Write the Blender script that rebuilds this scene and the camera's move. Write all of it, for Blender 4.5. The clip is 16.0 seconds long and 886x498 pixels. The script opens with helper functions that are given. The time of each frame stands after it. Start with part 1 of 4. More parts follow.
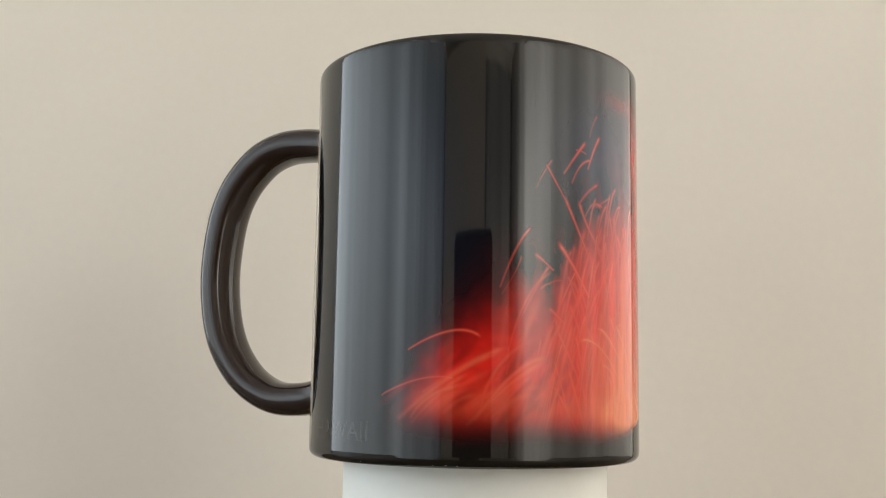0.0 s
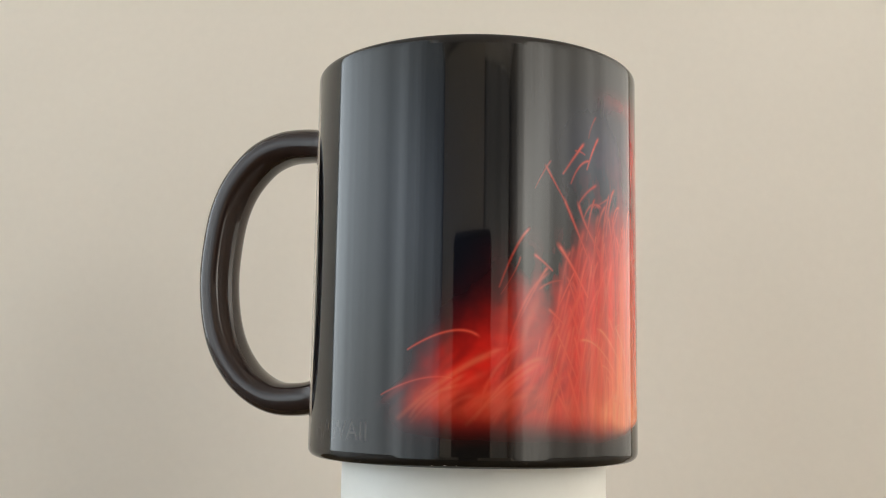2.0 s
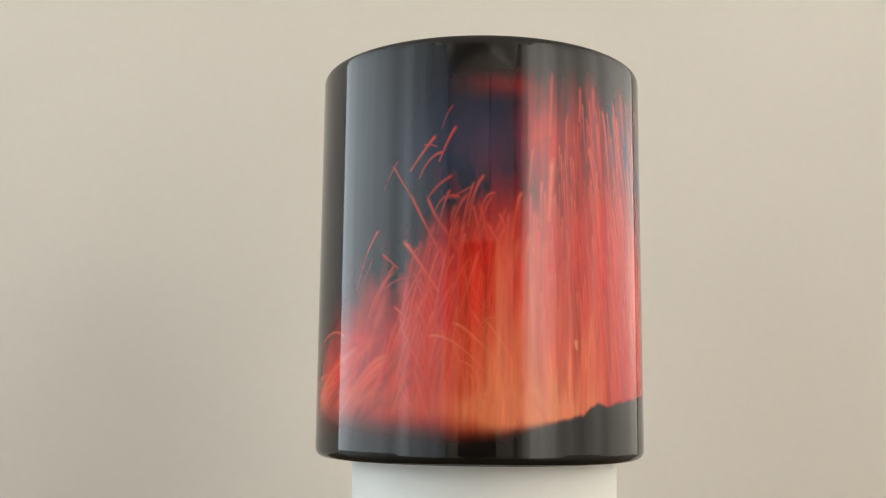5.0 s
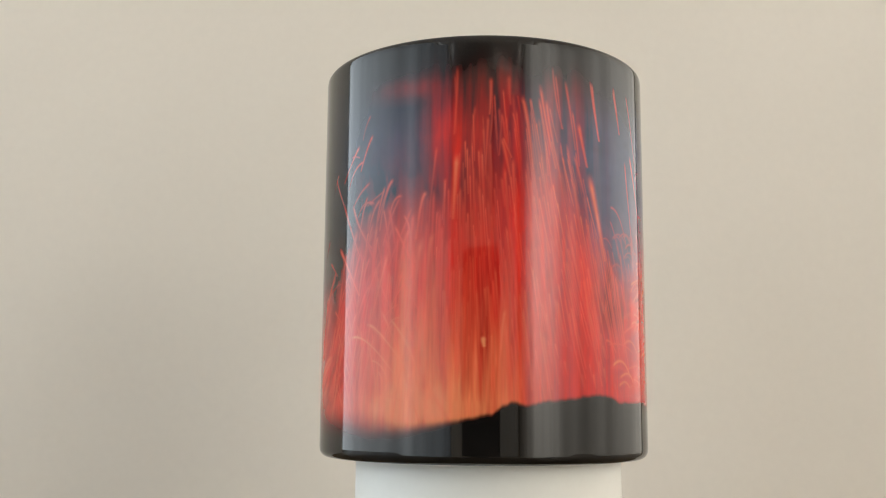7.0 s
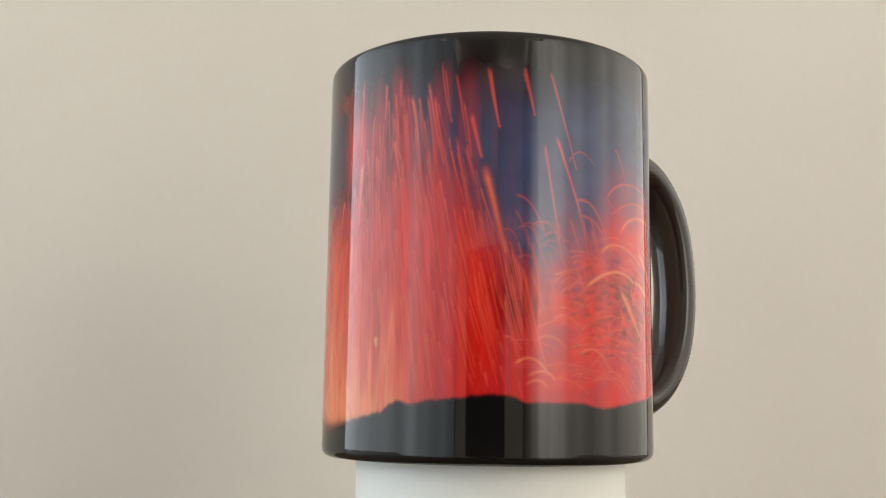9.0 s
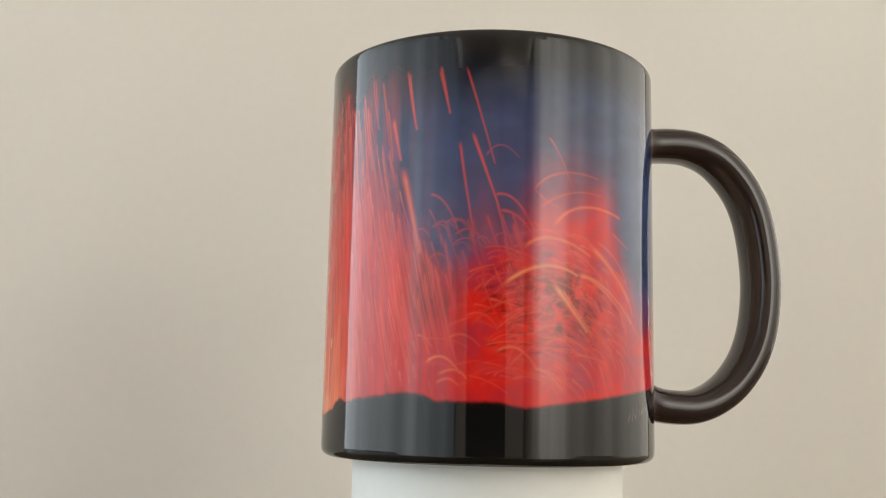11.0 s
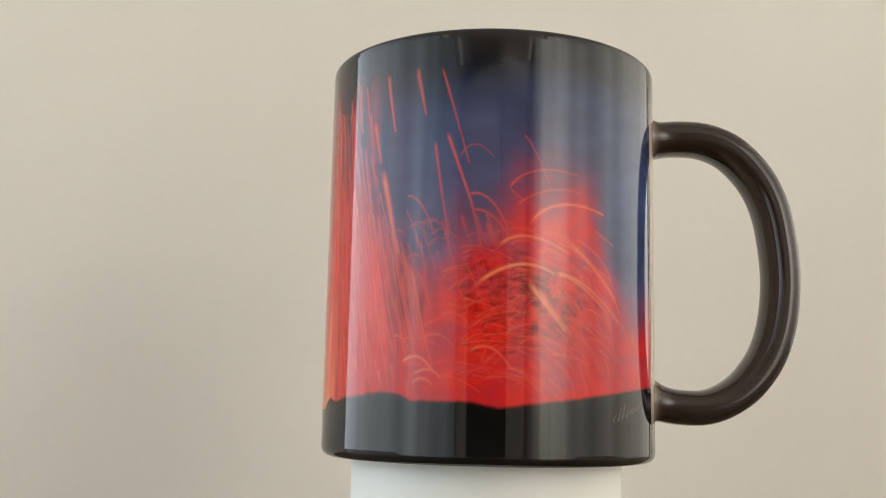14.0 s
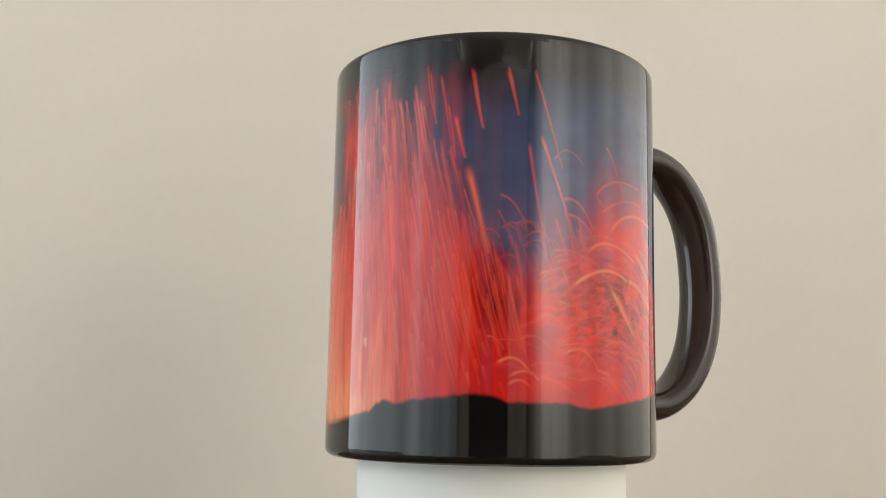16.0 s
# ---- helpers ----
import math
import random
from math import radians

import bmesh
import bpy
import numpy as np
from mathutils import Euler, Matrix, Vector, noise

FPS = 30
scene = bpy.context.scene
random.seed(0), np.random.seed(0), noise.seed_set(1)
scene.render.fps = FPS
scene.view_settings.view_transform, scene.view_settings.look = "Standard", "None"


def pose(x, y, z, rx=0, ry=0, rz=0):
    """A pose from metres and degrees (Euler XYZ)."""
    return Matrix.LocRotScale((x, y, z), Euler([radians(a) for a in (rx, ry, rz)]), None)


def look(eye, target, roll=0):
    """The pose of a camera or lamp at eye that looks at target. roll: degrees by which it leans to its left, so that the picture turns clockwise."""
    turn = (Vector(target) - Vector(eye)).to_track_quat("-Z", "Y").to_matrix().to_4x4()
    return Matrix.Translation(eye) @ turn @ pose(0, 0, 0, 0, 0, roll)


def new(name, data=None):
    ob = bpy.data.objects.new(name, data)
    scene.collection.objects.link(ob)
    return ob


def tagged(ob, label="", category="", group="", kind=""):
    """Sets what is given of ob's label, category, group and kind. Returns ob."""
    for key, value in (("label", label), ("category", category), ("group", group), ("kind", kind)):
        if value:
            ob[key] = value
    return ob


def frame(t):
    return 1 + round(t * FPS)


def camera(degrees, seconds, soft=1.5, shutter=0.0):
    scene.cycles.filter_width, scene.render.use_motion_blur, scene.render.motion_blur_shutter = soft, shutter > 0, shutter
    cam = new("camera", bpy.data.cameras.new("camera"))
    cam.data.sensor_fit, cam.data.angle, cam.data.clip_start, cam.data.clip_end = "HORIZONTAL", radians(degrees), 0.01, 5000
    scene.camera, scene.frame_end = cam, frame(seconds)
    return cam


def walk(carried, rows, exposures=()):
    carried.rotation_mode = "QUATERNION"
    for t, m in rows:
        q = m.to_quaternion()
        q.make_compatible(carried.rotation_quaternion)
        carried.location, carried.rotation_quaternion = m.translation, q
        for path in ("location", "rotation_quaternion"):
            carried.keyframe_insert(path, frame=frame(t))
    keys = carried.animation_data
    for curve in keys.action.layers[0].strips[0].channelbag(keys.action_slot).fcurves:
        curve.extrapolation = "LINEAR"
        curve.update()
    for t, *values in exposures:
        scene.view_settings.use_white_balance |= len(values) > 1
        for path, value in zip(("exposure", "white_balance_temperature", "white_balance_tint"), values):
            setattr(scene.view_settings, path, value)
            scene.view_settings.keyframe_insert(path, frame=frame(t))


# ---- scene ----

# camera: stands still, a hand's length and a half before the mug, tilted up
EYE, TILT = Vector((0.0, -0.25989, 0.11421)), radians(8.386)
cam = camera(47.13, 16.0, soft=1.0)
VIEW = look(EYE, EYE + Vector((0, math.cos(TILT), math.sin(TILT))), 0.326)
walk(cam, [(0.0, VIEW), (16.0, VIEW)])

# ---- light: overcast sky, daylight through curtained windows in two walls, an added opening in a third ----
scene.view_settings.exposure = 0.0
world = bpy.data.worlds.new("overcast_sky")
scene.world = world
world.use_nodes = True
sky = world.node_tree.nodes.new("ShaderNodeTexSky")
sky.sky_type, sky.sun_disc, sky.sun_elevation, sky.sun_rotation = "NISHITA", False, radians(35), radians(250)
world.node_tree.links.new(sky.outputs["Color"], world.node_tree.nodes["Background"].inputs["Color"])
world.node_tree.nodes["Background"].inputs["Strength"].default_value = 0.1


def opening_light(name, centre, target, width, height, radiance, colour):
    """Light in an opening: daylight at the windows, added fill in the far wall."""
    lamp = bpy.data.lights.new(name, "AREA")
    lamp.shape, lamp.size, lamp.size_y = "RECTANGLE", width, height
    lamp.energy, lamp.color = radiance * math.pi * width * height, colour
    ob = new(name, lamp)
    ob.matrix_world = look(centre, target)
    return ob


LEFT, RIGHT, FRONT, BACK = -2.0, 2.0, -5.0, 2.3
Z0, ZC = -0.75, 1.85
# openings: (wall, y from, y to, z from, z to, radiance, colour)
# floor-length, and the right one lengthened, only to shape light on board and mug
OPENINGS = [
    ("left", -4.50, 0.82, -0.70, 1.75, 10.7, (0.90, 1.0, 1.05)),
    ("right", -4.70, 2.10, -0.70, 1.75, 9.4, (1.0, 0.97, 0.885)),
]
for side, ya, yb, za, zb, rad, col in OPENINGS:
    x = LEFT - 0.03 if side == "left" else RIGHT + 0.03
    mid = Vector((x, (ya + yb) / 2, (za + zb) / 2))
    opening_light("window_daylight", mid, mid + Vector((1 if side == "left" else -1, 0, 0)), yb - ya, zb - za, rad, col)

# fill through an added opening, to lighten a strip of the mug's reflection
mid = Vector((1.175, FRONT - 0.03, 0.525))
opening_light("window_daylight", mid, mid + Vector((0, 1, 0)), 1.45, 2.45, 6.0, (1.0, 0.96, 0.86))


# ---- materials ----
def material(name, colour, rough=0.5, metal=0.0, grain=0.0, grain_scale=200.0, stain=0.0, stain_scale=6.0, bump=0.0, bump_scale=300.0, coat=0.0, stretch=(1, 1, 1), ior=1.5):
    """A surface with fine grain, wide stains and a fine relief."""
    m = bpy.data.materials.new(name)
    m.use_nodes = True
    nt = m.node_tree
    b = nt.nodes["Principled BSDF"]
    b.inputs["Roughness"].default_value, b.inputs["Metallic"].default_value = rough, metal
    b.inputs["Coat Weight"].default_value, b.inputs["IOR"].default_value = coat, ior
    co = nt.nodes.new("ShaderNodeTexCoord")
    mp = nt.nodes.new("ShaderNodeMapping")
    mp.inputs["Scale"].default_value = stretch
    nt.links.new(co.outputs["Object"], mp.inputs["Vector"])

    def noise_node(scale, detail):
        n = nt.nodes.new("ShaderNodeTexNoise")
        n.inputs["Scale"].default_value, n.inputs["Detail"].default_value = scale, detail
        nt.links.new(mp.outputs["Vector"], n.inputs["Vector"])
        return n.outputs["Fac"]

    def vary(source, amount, value):
        r = nt.nodes.new("ShaderNodeMapRange")
        r.inputs["From Min"].default_value, r.inputs["From Max"].default_value = 0.25, 0.75
        r.inputs["To Min"].default_value, r.inputs["To Max"].default_value = 1 - amount, 1 + amount
        nt.links.new(source, r.inputs["Value"])
        v = nt.nodes.new("ShaderNodeVectorMath")
        v.operation = "SCALE"
        if isinstance(value, tuple):
            v.inputs[0].default_value = value
        else:
            nt.links.new(value, v.inputs[0])
        nt.links.new(r.outputs["Result"], v.inputs["Scale"])
        return v.outputs["Vector"]

    out = tuple(colour)
    if grain:
        out = vary(noise_node(grain_scale, 4), grain, out)
    if stain:
        out = vary(noise_node(stain_scale, 3), stain, out)
    if isinstance(out, tuple):
        b.inputs["Base Color"].default_value = (*out, 1)
    else:
        nt.links.new(out, b.inputs["Base Color"])
    if bump:
        bp = nt.nodes.new("ShaderNodeBump")
        bp.inputs["Strength"].default_value, bp.inputs["Distance"].default_value = bump, 0.0005
        nt.links.new(noise_node(bump_scale, 3), bp.inputs["Height"])
        nt.links.new(bp.outputs["Normal"], b.inputs["Normal"])
    return m


MAT_BOARD = material("painted_board", (0.855, 0.795, 0.71), 0.55, grain=0.012, grain_scale=240, stain=0.05, stain_scale=4.5, bump=0.12, bump_scale=90)
MAT_WALL = material("room_wall_paint", (0.82, 0.78, 0.71), 0.7, grain=0.02, stain=0.05, stain_scale=1.5, bump=0.1)
MAT_CEILING = material("ceiling_paint", (0.64, 0.60, 0.58), 0.8, grain=0.02, stain=0.04, stain_scale=1.5)
MAT_FLOOR = material("floor_boards", (0.42, 0.33, 0.23), 0.45, grain=0.2, grain_scale=30, stain=0.2, stretch=(8, 1, 1))
MAT_TABLE = material("table_wood", (0.09, 0.052, 0.011), 0.4, grain=0.2, grain_scale=40, stain=0.15, stretch=(1, 10, 1), bump=0.1)
MAT_GLAZE = material("black_glaze", (0.010, 0.0085, 0.0075), 0.045, grain=0.2, grain_scale=900, stain=0.15, stain_scale=40, bump=0.006, bump_scale=60)
MAT_WHITE = material("white_plastic", (0.97, 0.955, 0.90), 0.5, grain=0.01, grain_scale=400, stain=0.015, stain_scale=30, bump=0.02, bump_scale=200)
MAT_PALEWOOD = material("pale_brown_wood", (0.74, 0.66, 0.55), 0.4, grain=0.25, grain_scale=30, stain=0.2, stretch=(8, 1, 1))
MAT_CAMERA = material("black_camera_plastic", (0.006, 0.006, 0.006), 0.8, grain=0.2, grain_scale=600, stain=0.1, bump=0.1, ior=1.2)
MAT_FRAME = material("window_frame_paint", (0.75, 0.74, 0.70), 0.4, grain=0.03, stain=0.04)
MAT_CHIP = material("chipped_white_ceramic", (0.42, 0.38, 0.34), 0.4, grain=0.1, grain_scale=900)

MAT_PRINT = material("mug_print", (0.01, 0.01, 0.01), 0.045, bump=0.006, bump_scale=60)
_nt = MAT_PRINT.node_tree
_at = _nt.nodes.new("ShaderNodeAttribute")
_at.attribute_name = "ink"
_nt.links.new(_at.outputs["Color"], _nt.nodes["Principled BSDF"].inputs["Base Color"])


# ---- mesh helpers ----
def finish(bm, name, mat, smooth):
    me = bpy.data.meshes.new(name)
    bmesh.ops.recalc_face_normals(bm, faces=bm.faces)
    bm.to_mesh(me)
    bm.free()
    me.materials.append(mat)
    if smooth:
        me.polygons.foreach_set("use_smooth", [True] * len(me.polygons))
    return me


def part(name, bm, mat, parent=None, label="", smooth=False):
    """Links a bmesh as one mesh object, under its thing if there is one."""
    ob = new(name, finish(bm, name, mat, smooth))
    if parent is not None:
        ob.parent = parent
    if label:
        tagged(ob, label)
    return ob


def box(lo, hi, bevel=0.0, bm=None):
    bm = bm or bmesh.new()
    made = bmesh.ops.create_cube(bm, size=1.0)["verts"]
    for v in made:
        v.co = Vector([lo[i] + (v.co[i] + 0.5) * (hi[i] - lo[i]) for i in range(3)])
    if bevel:
        edges = list({e for v in made for e in v.link_edges})
        bmesh.ops.bevel(bm, geom=edges, offset=bevel, segments=3, affect="EDGES", profile=0.5)
    return bm


def lathe(profile, n=160):
    """Turns a profile of (radius, height) round the z axis."""
    bm = bmesh.new()
    rings = []
    for r, z in profile:
        if r < 1e-6:
            rings.append([bm.verts.new((0, 0, z))])
        else:
            rings.append([bm.verts.new((r * math.cos(2 * math.pi * i / n), r * math.sin(2 * math.pi * i / n), z)) for i in range(n)])
    for a, b in zip(rings, rings[1:]):
        for i in range(n):
            j = (i + 1) % n
            if len(a) == 1 and len(b) == 1:
                continue
            if len(a) == 1:
                bm.faces.new((a[0], b[i], b[j]))
            elif len(b) == 1:
                bm.faces.new((a[i], a[j], b[0]))
            else:
                bm.faces.new((a[i], a[j], b[j], b[i]))
    return bm


def arc(cx, cz, r, a0, a1, n):
    return [(cx + r * math.cos(radians(a0 + (a1 - a0) * i / n)), cz + r * math.sin(radians(a0 + (a1 - a0) * i / n))) for i in range(n + 1)]


# ---- room (setting) ----
def structure(name, bm, mat, label):
    ob = part(name, bm, mat)
    return tagged(ob, label, kind="structure")


T = 0.12
structure("floor", box((LEFT - T, FRONT - T, Z0 - 0.1), (RIGHT + T, BACK + T, Z0)), MAT_FLOOR, "light brown wooden floor of the room")
structure("ceiling", box((LEFT - T, FRONT - T, ZC), (RIGHT + T, BACK + T, ZC + 0.1)), MAT_CEILING, "plain off-white painted ceiling")
SOUTH = (0.45, 1.90, -0.70, 1.75)                     # the added, unseen opening in the far wall: x from, x to, z from, z to
bm = bmesh.new()
box((LEFT - T, FRONT - T, Z0), (SOUTH[0], FRONT, ZC), bm=bm)
box((SOUTH[1], FRONT - T, Z0), (RIGHT + T, FRONT, ZC), bm=bm)
box((SOUTH[0], FRONT - T, Z0), (SOUTH[1], FRONT, SOUTH[2]), bm=bm)
box((SOUTH[0], FRONT - T, SOUTH[3]), (SOUTH[1], FRONT, ZC), bm=bm)
structure("wall_south", bm, MAT_WALL, "beige painted room wall with daylight opening")
structure("wall_north", box((LEFT - T, BACK, Z0), (RIGHT + T, BACK + T, ZC)), MAT_WALL, "plain beige painted room wall")


def pierced_wall(name, xa, xb, holes):
    """A side wall with window openings through it."""
    bm = bmesh.new()
    y = FRONT
    for ya, yb, za, zb in sorted(holes):
        box((xa, y, Z0), (xb, ya, ZC), bm=bm)
        box((xa, ya, Z0), (xb, yb, za), bm=bm)
        box((xa, ya, zb), (xb, yb, ZC), bm=bm)
        y = yb
    box((xa, y, Z0), (xb, BACK, ZC), bm=bm)
    return structure(name, bm, MAT_WALL, "beige painted room wall with daylight opening")


pierced_wall("wall_west", LEFT - T, LEFT, [o[1:5] for o in OPENINGS if o[0] == "left"])
pierced_wall("wall_east", RIGHT, RIGHT + T, [o[1:5] for o in OPENINGS if o[0] == "right"])
for k, (side, ya, yb, za, zb, rad, col) in enumerate(OPENINGS):
    x = LEFT if side == "left" else RIGHT - 0.02
    win = tagged(new("window_%d" % (k + 1)), "white painted window frame with bright overcast daylight", kind="structure")
    w = 0.05
    for lo, hi in (((x, ya - w, za - w), (x + 0.02, yb + w, za)), ((x, ya - w, zb), (x + 0.02, yb + w, zb + w)),
                   ((x, ya - w, za), (x + 0.02, ya, zb)), ((x, yb, za), (x + 0.02, yb + w, zb))):
        part("window_frame", box(lo, hi, 0.004), MAT_FRAME, win)


def fabric(name, colour, ya, yb, stops, hem):
    """Woven curtain cloth that lets part of the light through: stops give how much along the window; its top and, by
    hem, its lower part pass less. All are set to shape the brightness mirrored in the mug.
    """
    m = bpy.data.materials.new(name)
    m.use_nodes = True
    nt = m.node_tree
    out = nt.nodes["Material Output"]
    nt.nodes.remove(nt.nodes["Principled BSDF"])
    co, mp, nz = nt.nodes.new("ShaderNodeTexCoord"), nt.nodes.new("ShaderNodeMapping"), nt.nodes.new("ShaderNodeTexNoise")
    mp.inputs["Scale"].default_value = (1, 1, 0.16)
    nz.inputs["Scale"].default_value, nz.inputs["Detail"].default_value, nz.inputs["Roughness"].default_value = 1.7, 1.5, 0.5
    nt.links.new(co.outputs["Object"], mp.inputs["Vector"])
    nt.links.new(mp.outputs["Vector"], nz.inputs["Vector"])
    sp, rg, cr = nt.nodes.new("ShaderNodeSeparateXYZ"), nt.nodes.new("ShaderNodeMapRange"), nt.nodes.new("ShaderNodeValToRGB")
    nt.links.new(co.outputs["Object"], sp.inputs["Vector"])
    nt.links.new(sp.outputs["Y"], rg.inputs["Value"])
    rg.inputs["From Min"].default_value, rg.inputs["From Max"].default_value = ya, yb
    nt.links.new(rg.outputs["Result"], cr.inputs["Fac"])
    cr.color_ramp.interpolation = "B_SPLINE"
    for k, (y, v) in enumerate(stops):
        p = (y - ya) / (yb - ya)
        e = cr.color_ramp.elements[k] if k < 2 else cr.color_ramp.elements.new(p)
        e.position, e.color = p, (v, v, v, 1)
    n2 = nt.nodes.new("ShaderNodeMapRange")
    n2.inputs["From Min"].default_value, n2.inputs["From Max"].default_value = 0.3, 0.7
    n2.inputs["To Min"].default_value, n2.inputs["To Max"].default_value = 0.55, 1.15
    nt.links.new(nz.outputs["Fac"], n2.inputs["Value"])
    mu = nt.nodes.new("ShaderNodeMath")
    mu.operation, mu.use_clamp = "MULTIPLY", True
    along = cr.outputs["Color"]
    # dimming by height, added to darken the mug's reflection at top and foot
    for za, zb, va, vb in ((0.6, 1.3, 1.0, 0.5), (-0.15, 0.6, hem, 1.0)):
        high, graded = nt.nodes.new("ShaderNodeMapRange"), nt.nodes.new("ShaderNodeMath")
        high.interpolation_type, graded.operation = "SMOOTHSTEP", "MULTIPLY"
        for key, value in (("From Min", za), ("From Max", zb), ("To Min", va), ("To Max", vb)):
            high.inputs[key].default_value = value
        nt.links.new(sp.outputs["Z"], high.inputs["Value"])
        nt.links.new(along, graded.inputs[0])
        nt.links.new(high.outputs["Result"], graded.inputs[1])
        along = graded.outputs["Value"]
    nt.links.new(along, mu.inputs[0])
    nt.links.new(n2.outputs["Result"], mu.inputs[1])
    tl, df, tp = nt.nodes.new("ShaderNodeBsdfTranslucent"), nt.nodes.new("ShaderNodeBsdfDiffuse"), nt.nodes.new("ShaderNodeBsdfTransparent")
    df.inputs["Color"].default_value = (*colour, 1)
    thin, tint = nt.nodes.new("ShaderNodeMapRange"), nt.nodes.new("ShaderNodeVectorMath")
    thin.inputs["From Max"].default_value, thin.inputs["To Min"].default_value, thin.inputs["To Max"].default_value = 0.35, 0.22, 1.0
    nt.links.new(mu.outputs["Value"], thin.inputs["Value"])
    tint.operation = "SCALE"
    tint.inputs[0].default_value = colour
    nt.links.new(thin.outputs["Result"], tint.inputs["Scale"])
    nt.links.new(tint.outputs["Vector"], tl.inputs["Color"])
    m1, m2 = nt.nodes.new("ShaderNodeMixShader"), nt.nodes.new("ShaderNodeMixShader")
    m1.inputs["Fac"].default_value = 0.35
    nt.links.new(tl.outputs["BSDF"], m1.inputs[1])
    nt.links.new(df.outputs["BSDF"], m1.inputs[2])
    nt.links.new(mu.outputs["Value"], m2.inputs["Fac"])
    nt.links.new(m1.outputs["Shader"], m2.inputs[1])
    nt.links.new(tp.outputs["BSDF"], m2.inputs[2])
    nt.links.new(m2.outputs["Shader"], out.inputs["Surface"])
    return m


def curtain(x, ya, yb, mat, label):
    """A hanging curtain in even folds, with its rail."""
    thing = tagged(new("curtain"), label, "curtain", group="curtains at the windows")
    bm = bmesh.new()
    n = int((yb - ya) / 0.03)
    cols = []
    for i in range(n + 1):
        y = ya + (yb - ya) * i / n
        d = 0.022 * math.sin(y * 11 + 1.2 * math.sin(y * 3.1))
        cols.append([bm.verts.new((x + d * (0.6 + 0.4 * k / 3), y, 1.70 - (1.70 + 0.73) * k / 3)) for k in range(4)])
    for a, b in zip(cols, cols[1:]):
        for k in range(3):
            bm.faces.new((a[k], b[k], b[k + 1], a[k + 1]))
    part("cloth", bm, mat, thing, smooth=True)
    part("rail", box((x - 0.012, ya, 1.70), (x + 0.012, yb, 1.725), 0.004), MAT_FRAME, thing)
    return thing


GREY_CLOTH = fabric("pale_grey_cloth", (0.18, 0.19, 0.20), -4.6, 0.95, [(-4.6, 0.05), (0.9, 0.36), (-3.4, 0.05), (-2.4, 0.10), (-1.6, 0.20), (-0.9, 0.16), (-0.3, 0.18), (0.35, 0.29)], 0.7)
# dense lengths of the beige cloth glow in place of a lit wall
BEIGE_CLOTH = fabric("beige_cloth", (0.17, 0.15, 0.125), -4.8, 2.2, [(-4.8, 0.03), (2.2, 0.19), (-3.9, 0.04), (-3.3, 0.26), (-2.6, 0.78), (-2.0, 0.42), (-1.4, 0.20), (-0.8, 0.16)], 0.42)
curtain(LEFT + 0.09, -4.60, 0.95, GREY_CLOTH, "thin pale grey curtain gathered before a bright window")
curtain(RIGHT - 0.09, -4.80, 2.20, BEIGE_CLOTH, "beige curtain over a bright window, thin in the middle, its dense lengths in place of lit wall")

# unseen curtain that tones down the added far opening
DENSE_CLOTH = fabric("dense_beige_cloth", (0.17, 0.15, 0.125), 0.3, 2.0, [(0.3, 0.05), (2.0, 0.12), (1.2, 0.08)], 0.5)
far = curtain(0.0, 0.36, 1.97, DENSE_CLOTH, "dense beige curtain over an added opening that lightens the mug's reflection")
far.matrix_world = pose(0, FRONT + 0.09, 0, 0, 0, -90)


def wardrobe():
    """A tall wardrobe with two doors, against the far wall: unseen, added for the dim band mirrored in the mug."""
    thing = tagged(new("wardrobe"), "tall pale brown wooden wardrobe, added for the dim band mirrored in the mug", "wardrobe")
    xa, xb, y = -1.90, 0.33, FRONT
    part("carcass", box((xa, y, Z0), (xb, y + 0.45, 1.72), 0.004), MAT_PALEWOOD, thing)
    mid = (xa + xb) / 2
    for a, b, kx in ((xa + 0.01, mid - 0.003, mid - 0.06), (mid + 0.003, xb - 0.01, mid + 0.06)):
        door = part("door", box((a, y + 0.45, Z0 + 0.08), (b, y + 0.47, 1.70), 0.004), MAT_PALEWOOD, thing)
        part("handle", box((kx - 0.008, y + 0.47, 0.10), (kx + 0.008, y + 0.495, 0.26), 0.004), MAT_CAMERA, door)


wardrobe()

# ---- table, backdrop board, camera ----
table = tagged(new("table"), "dark brown wooden table under the white stand", "table")
part("tabletop", box((-1.20, -0.42, -0.03), (0.85, 0.62, 0.0), 0.004), MAT_TABLE, table)
for sx in (-1.12, 0.78):
    for sy in (-0.35, 0.55):
        part("leg", box((sx - 0.03, sy - 0.03, Z0), (sx + 0.03, sy + 0.03, -0.03), 0.003), MAT_TABLE, table)

BOARD_Y = 0.20
board = part("backdrop_board", box((-0.52, BOARD_Y, 0.0), (0.222, BOARD_Y + 0.008, 0.60), 0.002), MAT_BOARD)
tagged(board, "plain off-white painted board standing behind the mug", "backdrop board")

camera_body = tagged(new("black_camera"), "matt black camera on a black table stand", "camera")
part("body", box((-0.066, -0.325, 0.060), (0.052, -0.278, 0.184), 0.008), MAT_CAMERA, camera_body)
part("column", box((-0.044, -0.318, 0.012), (0.016, -0.285, 0.060), 0.004), MAT_CAMERA, camera_body)
part("foot", box((-0.073, -0.345, 0.0), (0.045, -0.275, 0.012), 0.004), MAT_CAMERA, camera_body)

# ---- stand ----
stand = tagged(new("display_stand"), "smooth white round plastic stand under the mug", "display stand")
SR, SH = 0.0332, 0.1
part("body", lathe([(0, 0.004), (SR - 0.001, 0.004), (SR, 0.005)] + [(SR, 0.005 + 0.0946 * i / 8) for i in range(1, 9)] + [(SR - 0.0001, SH - 0.0001), (SR - 0.0004, SH), (0, SH)], 128), MAT_WHITE, stand, smooth=True)
